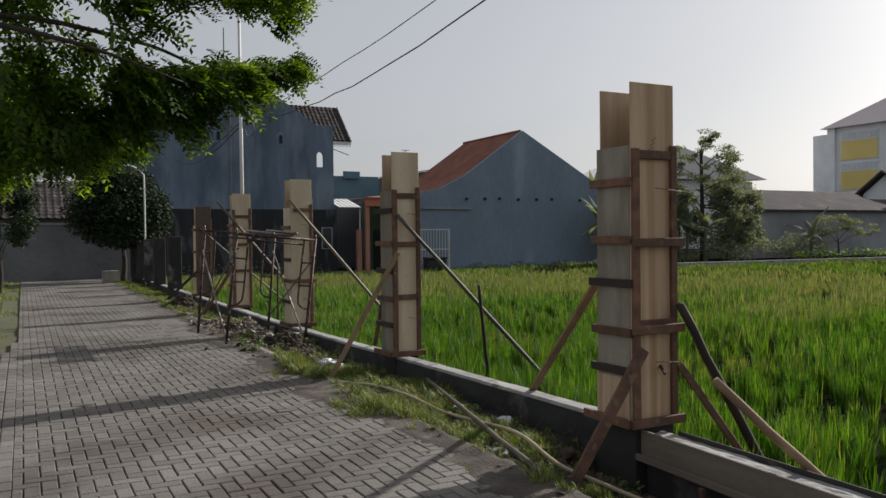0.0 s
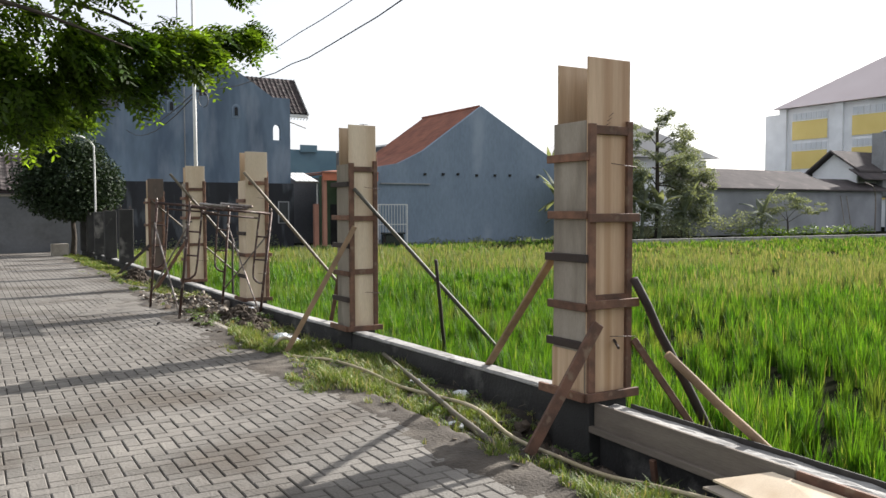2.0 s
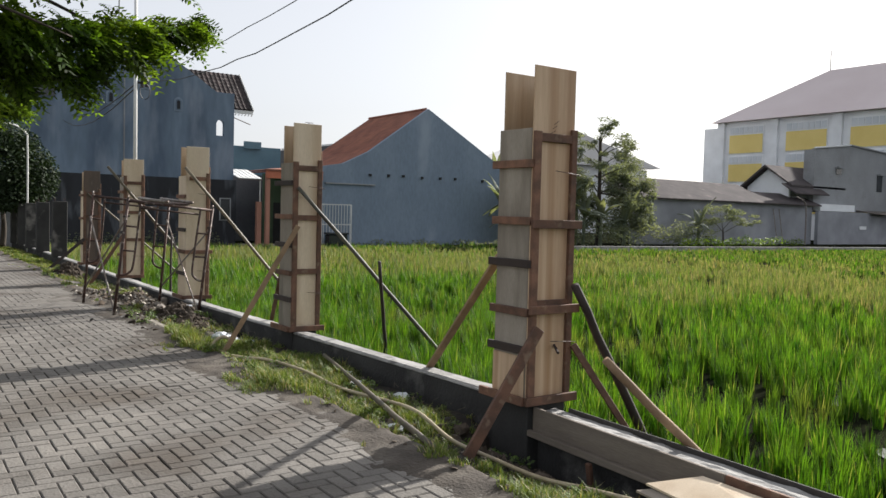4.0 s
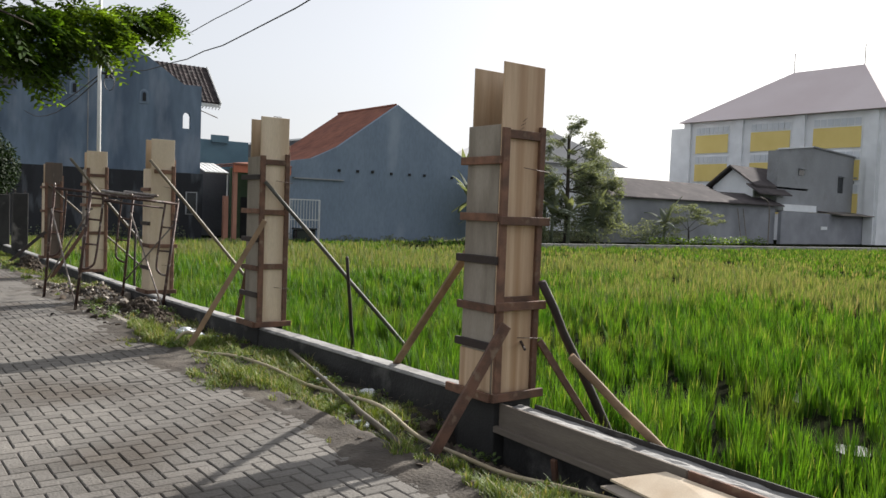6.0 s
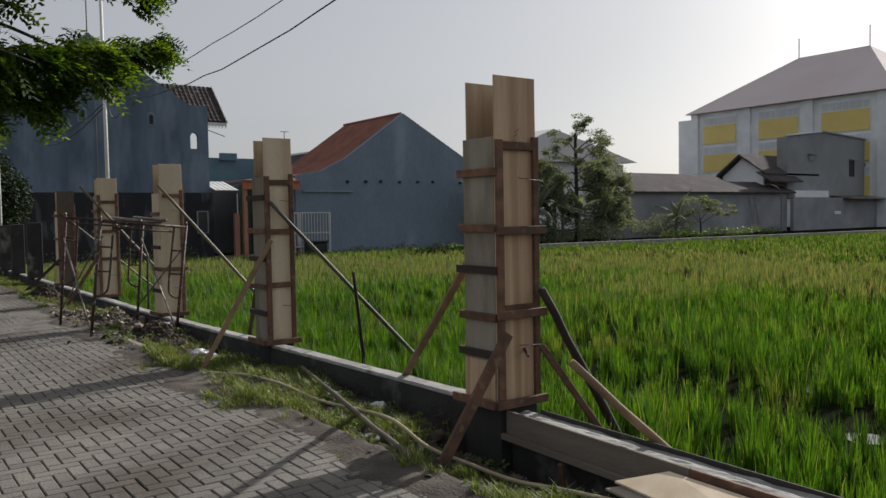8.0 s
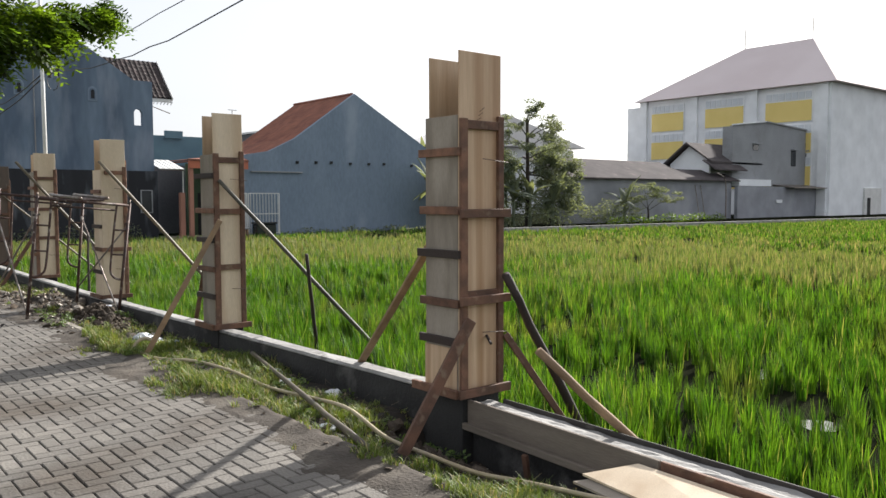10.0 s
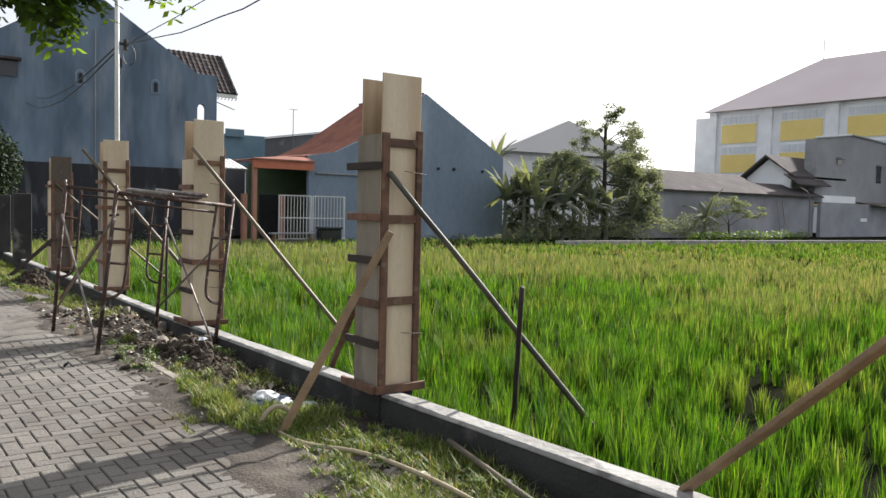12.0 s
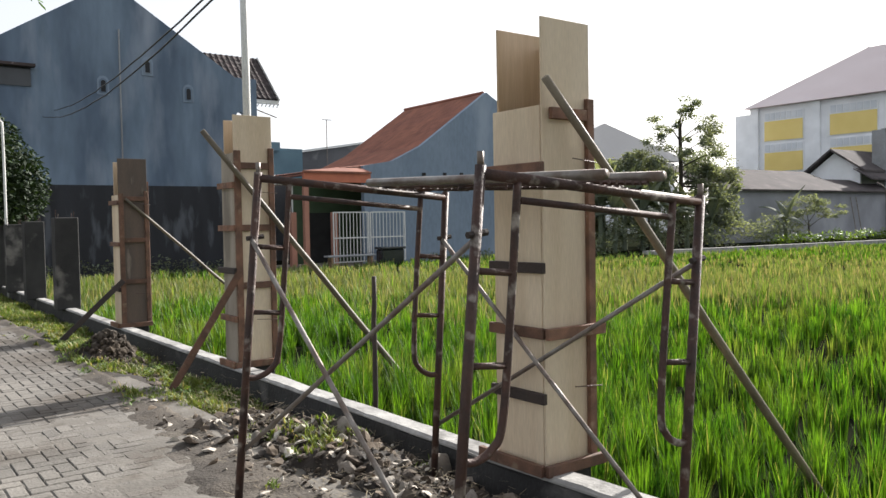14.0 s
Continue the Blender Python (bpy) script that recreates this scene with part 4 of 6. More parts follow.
part("wall", prism([(19.5, -0.5), (19.5, 5.85), (24.2, 6.6), (24.2, -0.5)], "y", 50, 56), DIMWALL, back_house)
part("coping", beam((19.4, 50.0, 5.9), (24.3, 50.0, 6.68), 0.3, 0.1), WHITE, back_house)
mast = part("mast", tube([(21.4, 49.8, 4.9), (21.4, 49.8, 8.0)], 0.03, sides=6), STEEL, back_house)
part("antenna", tube([(21.1, 49.8, 7.98), (21.75, 49.8, 7.98)], 0.025, sides=6), STEEL, mast)

# ---- lane end ----
end_wall = thing("wall_lane_end", (-4, 29.2, -0.1), "stained whitish wall, darkened for shade, closing the lane end", "wall", kind="structure")
part("wall_body", box(-14, 0.2, 29.0, 29.2, -0.3, 2.1), ENDWALL, end_wall)
part("coping", box(-14, 0.2, 28.97, 29.23, 2.102, 2.18), KERB, end_wall)
end_house = thing("house", (-6, 34, -0.1), "low house with dark tiled roof behind the lane-end wall", "house")
part("wall", box(-13, -1.2, 31.0, 36, -0.2, 2.5), GREYWALL, end_house)
link("roof", tiles(-13.4, -0.8, 30.3, 2.35, 33.5, 4.0, 0.26, 0.32), TILE_DARK, end_house)
part("roof_deck", prism([(30.3, 2.33), (33.5, 3.98), (33.5, 3.9), (30.3, 2.25)], "x", -13.4, -0.8), TILE_DARK, end_house)
part("gable_board", box(-4.3, -2.6, 30.9, 31.0, 3.95, 4.4), WHITE, end_house)


# ---- far side of the paddy, to the right ----
bank = thing("retaining_kerb", (50, 28.6, -0.5), "low pale concrete kerb along the far edge of the paddy", "kerb", kind="structure")
part("kerb_body", beam((26.5, kerb_line(26.5), -0.375), (120, kerb_line(120), -0.375), 0.3, 0.45), MORTAR, bank)

low = thing("long_building", (55, 34, -0.4), "long low dark weathered building across the paddy", "building")
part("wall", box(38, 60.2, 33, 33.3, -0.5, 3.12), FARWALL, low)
part("roof", prism([(32.6, 3.05), (36.4, 4.62), (36.4, 4.5), (32.6, 2.95)], "x", 37.6, 54.4), ROOF_DIM, low)
part("roof", prism([(32.6, 3.05), (35.0, 4.0), (35.0, 3.9), (32.6, 2.95)], "x", 54.42, 61.0), ROOF_DIM, low)
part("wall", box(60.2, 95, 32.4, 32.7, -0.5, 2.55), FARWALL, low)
part("roof", prism([(31.4, 2.5), (34, 2.85), (34, 2.75), (31.4, 2.42)], "x", 68.5, 92), STEEL, low)
for x0, x1, z0, z1 in ((66.9, 68.0, 1.05, 1.35), (78.9, 79.3, 0.5, 1.9)):
    part("window", box(x0, x1, 32.34, 32.39, z0, z1), OFFWHITE, low, "small pale shuttered opening")
part("ladder", beam((54.6, 32.5, -0.4), (54.4, 32.9, 2.6), 0.06, 0.06), STEEL, low)
part("ladder", beam((55.4, 32.5, -0.4), (55.2, 32.9, 2.6), 0.06, 0.06), STEEL, low)
gabled = thing("gabled_house", (59, 36, -0.4), "small house with white gable and dull red tiled roof", "house")
part("wall", prism([(34.2, 2.5), (34.2, 4.85), (36.2, 6.15), (38.2, 4.6), (38.2, 2.5)], "x", 58.6, 58.8), OFFWHITE, gabled, "white gable wall")
part("wall", box(58.82, 66, 34.2, 34.4, 2.5, 4.8), GREYWALL, gabled)
part("roof", prism([(33.6, 4.55), (36.2, 6.3), (36.2, 6.48), (33.6, 4.72)], "x", 58.0, 66.5), ROOF_DIM, gabled)
part("roof", prism([(36.21, 6.3), (38.8, 4.3), (38.8, 4.48), (36.21, 6.48)], "x", 58.0, 66.5), ROOF_DIM, gabled)
part("lean_to_roof", prism([(32.8, 3.9), (34.15, 4.75), (34.15, 4.85), (32.8, 4.0)], "x", 57.4, 62.5), ROOF_DIM, gabled)
blk = thing("concrete_house", (69, 36, -0.4), "grey two-storey rendered house with flat roof", "house")
part("wall", prism([(61.3, 2.6), (61.3, 7.97), (66.9, 8.55), (78.8, 7.96), (78.8, 2.6)], "y", 33.6, 33.9), GREYWALL, blk)
part("wall", box(61.3, 61.6, 33.902, 34.6, 2.6, 7.9), GREYWALL, blk)
part("ledge", box(61.3, 66.9, 32.9, 33.6, 2.6, 3.2), OFFWHITE, blk)
part("coping", beam((61.2, 33.55, 8.02), (66.9, 33.55, 8.62), 0.2, 0.12), OFFWHITE, blk)
part("coping", beam((66.9, 33.55, 8.62), (78.9, 33.55, 8.03), 0.2, 0.12), GREYWALL, blk)
part("drain_pipe", tube([(78.2, 33.5, 2.7), (78.2, 33.5, 5.6)], 0.09), OFFWHITE, blk)
part("wall", box(78.8, 96, 36, 36.3, 2.5, 7.9), GREYWALL, blk)
part("roof_slab", box(78.5, 86.5, 34.5, 36.0, 7.1, 7.3), GREYWALL, blk)
for x in (65.2, 72.4, 75.4, 84.6):
    w = part("window", box(x - 0.45, x + 0.45, 33.55, 33.62 if x < 79 else 36.1, 4.6 if x > 70 else 5.9, 6.1 if x > 70 else 6.4), DARKGLASS, blk)
    part("hood", box(x - 0.6, x + 0.6, 33.2, 33.54, 6.12 if x > 70 else 6.42, 6.24 if x > 70 else 6.54), GREYWALL, w)
part("roof", prism([(32.9, 2.86), (35.0, 4.7), (35.2, 4.7), (37.2, 2.86)], "x", 81.5, 97), ROOF_DIM, low)
shed = thing("shed", (84.5, 31.5, -0.4), "small white shed beside the dark building", "shed")
part("wall", box(82.7, 86.8, 31.0, 33, -0.5, 2.5), WHITE, shed)
part("door", box(83.3, 84.0, 30.95, 30.99, -0.45, 1.5), SHADOW_IN, shed)
lamp2 = thing("street_lamp", (56.8, 31.5, -0.4), "thin pale curved street lamp by the dark wall", "street lamp")
part("mast", tube(curve_points([(56.8, 31.5, -0.4), (56.8, 31.5, 2.2), (56.5, 31.5, 3.2), (55.4, 31.5, 3.6)], 6), 0.05), STEEL, lamp2)

school = thing("school_building", (80, 43, -0.4), "three-storey white building with yellow panels and hipped roof paled for haze", "building")
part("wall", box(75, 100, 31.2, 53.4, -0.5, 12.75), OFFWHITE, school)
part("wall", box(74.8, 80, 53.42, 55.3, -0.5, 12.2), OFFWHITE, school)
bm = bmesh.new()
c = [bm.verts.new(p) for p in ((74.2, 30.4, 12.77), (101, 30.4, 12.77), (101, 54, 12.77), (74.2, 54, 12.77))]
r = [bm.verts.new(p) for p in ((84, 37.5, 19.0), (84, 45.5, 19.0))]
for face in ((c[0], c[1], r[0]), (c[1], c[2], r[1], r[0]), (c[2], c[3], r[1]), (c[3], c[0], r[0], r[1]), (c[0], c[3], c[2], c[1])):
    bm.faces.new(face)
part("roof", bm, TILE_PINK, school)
for y, z in ((37.5, 19.0), (45.5, 19.0)):
    part("finial", tube([(84, y, z - 0.1), (84, y, z + 2.2)], 0.06, sides=6), STEEL, school)
for y0, y1 in ((47.6, 52.0), (40.3, 45.0), (33.0, 38.0)):
    for z0, z1 in ((9.1, 12.2), (5.9, 8.9), (2.4, 5.6)):
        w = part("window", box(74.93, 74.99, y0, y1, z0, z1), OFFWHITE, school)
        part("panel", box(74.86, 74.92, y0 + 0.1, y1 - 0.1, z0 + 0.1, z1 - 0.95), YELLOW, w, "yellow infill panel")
        for i in range(7):
            a = y0 + 0.1 + (y1 - y0 - 0.2) * i / 7
            part("pane", box(74.88, 74.92, a + 0.05, a + (y1 - y0 - 0.2) / 7 - 0.05, z1 - 0.85, z1 - 0.1), PANE, w)
for y in (53.0, 46.3, 39.2, 31.9):
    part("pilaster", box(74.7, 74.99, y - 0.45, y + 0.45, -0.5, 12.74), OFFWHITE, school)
big = thing("distant_house", (48, 60, -0.4), "pale distant house with a low hipped roof behind trees", "house")
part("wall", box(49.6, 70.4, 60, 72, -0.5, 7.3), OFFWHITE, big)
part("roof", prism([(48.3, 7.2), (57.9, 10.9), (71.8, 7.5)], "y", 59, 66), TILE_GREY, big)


# ---- trees ----
def draw_boughs(root, limb_list, bm):
    for pts, r0, r1 in limb_list:
        p = curve_points(pts, 6)
        tube(p, [r0 + (r1 - r0) * i / (len(p) - 1) for i in range(len(p))], bm, sides=8)
    return bm


def cluster_points(clusters, per):
    """Points scattered through lumpy ellipsoids, denser towards their outside."""
    out = []
    for (c, r, wgt) in clusters:
        k = int(per * wgt)
        d = rng.normal(0, 1, (k, 3))
        d /= np.linalg.norm(d, axis=1)[:, None]
        s = rng.uniform(0.15, 1.0, k) ** 0.6
        out.append(np.array(c) + d * s[:, None] * np.array(r))
    return np.concatenate(out)


def lumpy(clusters, k=11, size=0.40):
    """Each ellipsoid broken up into smaller uneven clumps, with gaps between them."""
    out = []
    for c, r, wgt in clusters:
        for _ in range(k):
            d = rng.normal(0, 1, 3)
            d = d / np.linalg.norm(d) * rng.uniform(0.4, 0.9)
            out.append((tuple(np.array(c) + d * np.array(r)), tuple(np.array(r) * size * rng.uniform(0.6, 1.35)), wgt / k))
    return out


# roadside tree whose limbs reach over the lane
tree = thing("roadside_tree", (-6.0, 2.2, 0), "leafy roadside tree with feathered leaves reaching over the lane", "tree")
BOUGHS = [
    ([(-6.0, 2.2, -0.1), (-5.95, 2.25, 1.2), (-5.8, 2.4, 2.4)], 0.17, 0.12),
    ([(-5.8, 2.4, 2.4), (-4.6, 3.0, 3.4), (-3.2, 3.9, 3.55), (-2.4, 4.25, 3.4), (-1.8, 4.5, 3.5)], 0.036, 0.006),
    ([(-5.8, 2.4, 2.4), (-5.2, 3.6, 3.2), (-4.2, 5.0, 3.7), (-3.4, 5.8, 3.9)], 0.05, 0.01),
    ([(-5.8, 2.4, 2.4), (-5.0, 2.6, 3.5), (-3.9, 3.2, 4.0), (-3.0, 3.6, 4.15)], 0.035, 0.006),
    ([(-4.6, 3.0, 3.4), (-3.7, 3.2, 3.3), (-2.8, 3.5, 3.1)], 0.03, 0.008),
    ([(-3.2, 3.9, 3.55), (-2.7, 4.1, 4.0), (-2.2, 4.2, 4.2)], 0.018, 0.005),
    ([(-5.2, 3.6, 3.2), (-4.8, 4.8, 3.0), (-4.4, 5.8, 3.0)], 0.03, 0.008),
    ([(-5.8, 2.4, 2.4), (-6.6, 3.4, 3.8), (-6.9, 4.6, 4.8)], 0.08, 0.012),
]
part("trunk", draw_boughs(None, BOUGHS, bmesh.new()), BARK, tree, smooth=True)
CLUSTERS = [((-1.55, 4.6, 3.55), (0.42, 0.35, 0.16), 0.8), ((-2.1, 4.3, 3.35), (0.5, 0.45, 0.32), 1.2), ((-2.55, 4.1, 3.15), (0.5, 0.5, 0.33), 1.5), ((-3.1, 3.9, 3.1), (0.6, 0.6, 0.5), 2.0),
            ((-3.7, 4.0, 3.0), (0.7, 0.6, 0.6), 2.2), ((-4.4, 4.2, 3.0), (0.7, 0.7, 0.65), 2.4), ((-2.0, 3.9, 4.25), (0.55, 0.5, 0.3), 1.2), ((-2.7, 3.7, 4.3), (0.7, 0.6, 0.45), 1.8), ((-3.5, 3.6, 4.2), (0.8, 0.7, 0.6), 2.4),
            ((-4.4, 3.6, 4.1), (1.0, 0.9, 0.8), 3.0), ((-5.2, 4.4, 3.6), (0.9, 0.9, 0.9), 2.6), ((-5.6, 4.0, 4.6), (1.2, 1.2, 0.9), 2.5), ((-3.2, 3.4, 5.0), (1.0, 0.8, 0.4), 1.6), ((-1.75, 4.2, 4.28), (0.5, 0.4, 0.16), 1.0), ((-2.4, 4.1, 4.45), (0.6, 0.5, 0.25), 1.4), ((-1.5, 4.4, 4.1), (0.25, 0.2, 0.18), 0.35), ((-3.4, 4.2, 2.78), (0.4, 0.4, 0.2), 0.8), ((-4.0, 4.4, 2.55), (0.6, 0.5, 0.3), 1.3), ((-4.7, 4.6, 2.5), (0.6, 0.5, 0.35), 1.2), ((-1.32, 4.75, 3.66), (0.22, 0.25, 0.12), 0.35)]
pts = cluster_points(lumpy(CLUSTERS, 13, 0.33), 150)
aims = pts - np.array([-4.6, 3.0, 3.9]) + rng.normal(0, 0.7, pts.shape)
link("crown", sprays("crown", pts, aims, 0.27, pairs=7, leaflet=0.082), LEAF, tree)


def crown_tree(name, at, label, trunk_h, clusters, per, leaf, mat, trunk_r=0.1, bough_count=6, droop=0.3, lumps=11):
    """A tapered trunk, limbs towards each clump of the crown, and a crown of many leaves."""
    ob = thing(name, at, label, "tree")
    a = Vector(at)
    bm = tube(curve_points([a, a + Vector((0.05, 0.03, trunk_h * 0.5)), a + Vector((0.0, 0.05, trunk_h))], 5), [trunk_r - trunk_r * 0.4 * i / 10 for i in range(11)], sides=8)
    for c, r, wgt in clusters[:bough_count * 2]:
        e = Vector(c)
        fork = a + Vector((0, 0.05, max(0.5 * trunk_h, min(trunk_h, e.z - a.z - 0.9))))
        tube(curve_points([fork, (fork + e) / 2 + Vector((0, 0, 0.15)), e], 5), [trunk_r * 0.3 - trunk_r * 0.26 * i / 10 for i in range(11)], bm, sides=6)
    part("trunk", bm, BARK, ob, smooth=True)
    link("crown", leaf_cloud("crown", cluster_points(lumpy(clusters, lumps) if lumps else clusters, per), leaf, droop), mat, ob)
    return ob


tree_b = thing("roadside_tree", (-6.0, 10.8, -0.05), "leafy roadside tree further down the lane", "tree")
BOUGHS_B = [([(-6.0, 10.8, -0.1), (-5.95, 10.8, 1.2), (-5.8, 10.7, 2.3)], 0.15, 0.11),
            ([(-5.8, 10.7, 2.3), (-4.8, 10.4, 3.2), (-3.6, 9.9, 3.35), (-2.5, 9.5, 3.1)], 0.07, 0.01),
            ([(-5.8, 10.7, 2.3), (-5.4, 11.2, 3.6), (-4.8, 11.6, 4.6)], 0.07, 0.015), ([(-5.8, 10.7, 2.3), (-6.4, 10.4, 3.5), (-6.8, 10.2, 4.6)], 0.07, 0.015)]
part("trunk", draw_boughs(None, BOUGHS_B, bmesh.new()), BARK, tree_b, smooth=True)
pts = cluster_points([((-2.62, 9.5, 3.05), (0.22, 0.3, 0.2), 0.3), ((-3.05, 9.7, 3.1), (0.4, 0.45, 0.25), 1.0), ((-3.6, 9.9, 3.2), (0.5, 0.5, 0.4), 1.6), ((-4.3, 10.2, 3.3), (0.6, 0.6, 0.5), 2.0),
                      ((-5.0, 10.5, 3.5), (0.7, 0.7, 0.7), 2.4), ((-4.6, 11.2, 4.0), (0.9, 0.9, 0.7), 2.4), ((-5.6, 11.0, 4.5), (1.1, 1.0, 0.8), 2.5), ((-6.6, 10.6, 4.2), (1.0, 1.0, 0.8), 2)], 260)
link("crown", sprays("crown", pts, pts - np.array([-5.4, 10.6, 3.6]) + rng.normal(0, 0.7, pts.shape), 0.26, pairs=6, leaflet=0.09), LEAF, tree_b)
crown_tree("small_tree", (-4.85, 21.6, -0.05), "small dark leafy tree on the verge", 1.2,
           [((-4.7, 21.3, 2.6), (0.9, 0.9, 0.9), 2.4), ((-4.3, 21.6, 2.2), (0.6, 0.7, 0.7), 1.4), ((-5.4, 21.7, 2.9), (0.9, 0.9, 0.9), 2), ((-4.9, 21.0, 3.4), (0.8, 0.7, 0.5), 1.4), ((-4.5, 21.4, 1.7), (0.5, 0.5, 0.35), 0.6)], 1100, 0.12, LEAF_DARK, 0.07)
crown_tree("round_tree", (-0.95, 26.9, -0.05), "dense dark rounded tree at the lane end", 1.4,
           [((-1.0, 26.6, 2.7), (1.7, 1.5, 1.4), 7), ((-0.1, 26.5, 2.4), (0.95, 0.9, 1.0), 2.5), ((-2.1, 26.5, 2.5), (0.95, 0.9, 1.0), 2.5), ((-0.8, 26.4, 3.6), (1.0, 0.9, 0.65), 2), ((-1.0, 26.2, 1.7), (1.4, 0.9, 0.5), 3), ((-1.6, 26.5, 3.7), (0.8, 0.7, 0.5), 1.5)], 1500, 0.14, LEAF_DARK, 0.11, lumps=0)
crate = thing("concrete_block", (-1.45, 25.9, 0), "pale concrete block beside the round tree", "block")
part("block", box(-1.75, -1.2, 25.7, 26.1, -0.08, 0.42, bevel=0.02), KERB, crate)
lamp = thing("street_lamp", (-0.48, 24.5, 0), "slim white street lamp with a short curved arm", "street lamp")
part("mast", tube(curve_points([(-0.48, 24.5, -0.1), (-0.48, 24.5, 3.3), (-0.54, 24.5, 3.8), (-0.86, 24.4, 4.02), (-1.15, 24.35, 4.06)], 8), 0.028), WHITE, lamp, smooth=True)
part("head", box(-1.34, -1.1, 24.3, 24.4, 4.03, 4.09, bevel=0.01), WHITE, lamp)

TIERS = ((0, 7.55, 0.7, 0.3), (1.1, 6.5, 0.95, 0.35), (-0.95, 6.5, 0.8, 0.3), (2.0, 6.35, 0.35, 0.25), (-2.0, 5.6, 0.75, 0.32), (0.9, 5.6, 1.3, 0.4), (-0.6, 5.2, 1.0, 0.4), (2.2, 5.0, 0.85, 0.45), (1.3, 4.4, 1.3, 0.45), (3.0, 3.7, 0.7, 0.4), (1.9, 3.4, 1.1, 0.45), (-0.9, 3.9, 1.1, 0.5), (2.7, 2.6, 0.8, 0.45), (0.9, 2.7, 1.0, 0.5), (0, 7.0, 0.4, 0.4))
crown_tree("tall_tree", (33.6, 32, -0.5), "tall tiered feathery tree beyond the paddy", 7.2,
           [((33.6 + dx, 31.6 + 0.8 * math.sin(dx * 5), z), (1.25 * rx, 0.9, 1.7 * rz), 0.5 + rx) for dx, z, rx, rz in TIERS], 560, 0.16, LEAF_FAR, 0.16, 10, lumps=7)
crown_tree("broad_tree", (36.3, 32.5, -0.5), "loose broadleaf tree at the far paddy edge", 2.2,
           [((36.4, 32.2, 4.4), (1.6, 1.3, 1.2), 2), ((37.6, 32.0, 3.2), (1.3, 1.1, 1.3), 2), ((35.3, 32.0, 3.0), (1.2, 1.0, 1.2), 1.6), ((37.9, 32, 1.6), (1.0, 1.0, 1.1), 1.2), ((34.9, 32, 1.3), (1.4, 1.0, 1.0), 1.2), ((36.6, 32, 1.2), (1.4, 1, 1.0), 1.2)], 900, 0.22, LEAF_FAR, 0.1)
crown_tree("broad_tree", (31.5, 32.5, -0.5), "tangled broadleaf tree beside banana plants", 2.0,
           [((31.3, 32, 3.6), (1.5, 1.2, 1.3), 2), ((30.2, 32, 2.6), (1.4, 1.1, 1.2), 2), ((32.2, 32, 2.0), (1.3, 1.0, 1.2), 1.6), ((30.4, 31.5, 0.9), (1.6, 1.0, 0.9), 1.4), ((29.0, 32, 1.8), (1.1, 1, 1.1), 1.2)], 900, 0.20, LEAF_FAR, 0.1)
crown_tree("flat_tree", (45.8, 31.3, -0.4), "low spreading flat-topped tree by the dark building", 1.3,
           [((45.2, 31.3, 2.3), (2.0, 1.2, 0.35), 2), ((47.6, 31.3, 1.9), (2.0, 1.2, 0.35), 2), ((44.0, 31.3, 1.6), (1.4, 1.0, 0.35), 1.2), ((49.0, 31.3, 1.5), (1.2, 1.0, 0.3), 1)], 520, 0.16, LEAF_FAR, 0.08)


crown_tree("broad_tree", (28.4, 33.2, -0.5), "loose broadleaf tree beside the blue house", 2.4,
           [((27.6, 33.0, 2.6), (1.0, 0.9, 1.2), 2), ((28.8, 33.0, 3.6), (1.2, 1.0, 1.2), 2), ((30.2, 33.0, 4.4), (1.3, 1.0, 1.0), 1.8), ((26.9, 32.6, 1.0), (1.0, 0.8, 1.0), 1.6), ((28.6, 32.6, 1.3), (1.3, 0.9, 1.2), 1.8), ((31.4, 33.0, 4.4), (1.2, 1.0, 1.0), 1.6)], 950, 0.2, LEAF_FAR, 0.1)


def banana(x, y, h, k):
    ob = thing("banana_plant", (x, y, -0.5), "banana plant with long torn arching leaves", "plant", "banana plants")
    part("stem", tube([(x, y, -0.5), (x + 0.05, y, h * 0.55)], [0.14, 0.08]), LEAF_FAR, ob)
    for i in range(k):
        a, tilt = i * 2.4 + x, 0.35 + 0.8 * ((i * 0.37) % 1)
        bm, L = bmesh.new(), 1.8 + 0.9 * ((i * 0.61) % 1)
        prev = None
        for s in range(8):
            t = s / 7
            out, up = L * t * math.sin(tilt) * (0.6 + 0.5 * t), h * 0.55 + L * (t * math.cos(tilt) * 1.3 - 0.75 * t * t * tilt)
            w = 0.19 * math.sin(math.pi * min(1, 0.08 + t * 0.95)) + 0.01
            c = Vector((x + 0.05 + math.cos(a) * out, y + math.sin(a) * out, up))
            sd = Vector((-math.sin(a), math.cos(a), -0.35)) * w
            row = [bm.verts.new(c - sd), bm.verts.new(c + Vector((0, 0, 0.05))), bm.verts.new(c + Vector((-sd.x, -sd.y, sd.z)) * -1 + Vector((0, 0, 2 * sd.z)))]
            row[2].co = c + Vector((sd.x, sd.y, -0.35 * w))
            row[0].co = c + Vector((-sd.x, -sd.y, -0.35 * w))
            if prev:
                bm.faces.new((prev[0], prev[1], row[1], row[0]))
                bm.faces.new((prev[1], prev[2], row[2], row[1]))
            prev = row
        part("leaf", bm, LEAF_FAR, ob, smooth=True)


for x, y, h, k in ((28.8, 36.8, 7.2, 7), (26.1, 32.6, 3.4, 9), (26.8, 31.8, 3.9, 9), (27.7, 32.4, 4.2, 8), (28.6, 31.8, 3.6, 9), (29.6, 32.6, 4.4, 9), (30.6, 31.6, 3.4, 9), (27.2, 31.2, 2.6, 9), (29.2, 31.1, 2.9, 9), (31.4, 31.1, 2.7, 9), (32.0, 32.4, 3.8, 8), (33.0, 31.2, 2.6, 7), (35.2, 31.2, 2.2, 7), (42.5, 31.0, 1.8, 6)):
    banana(x, y, h, k)


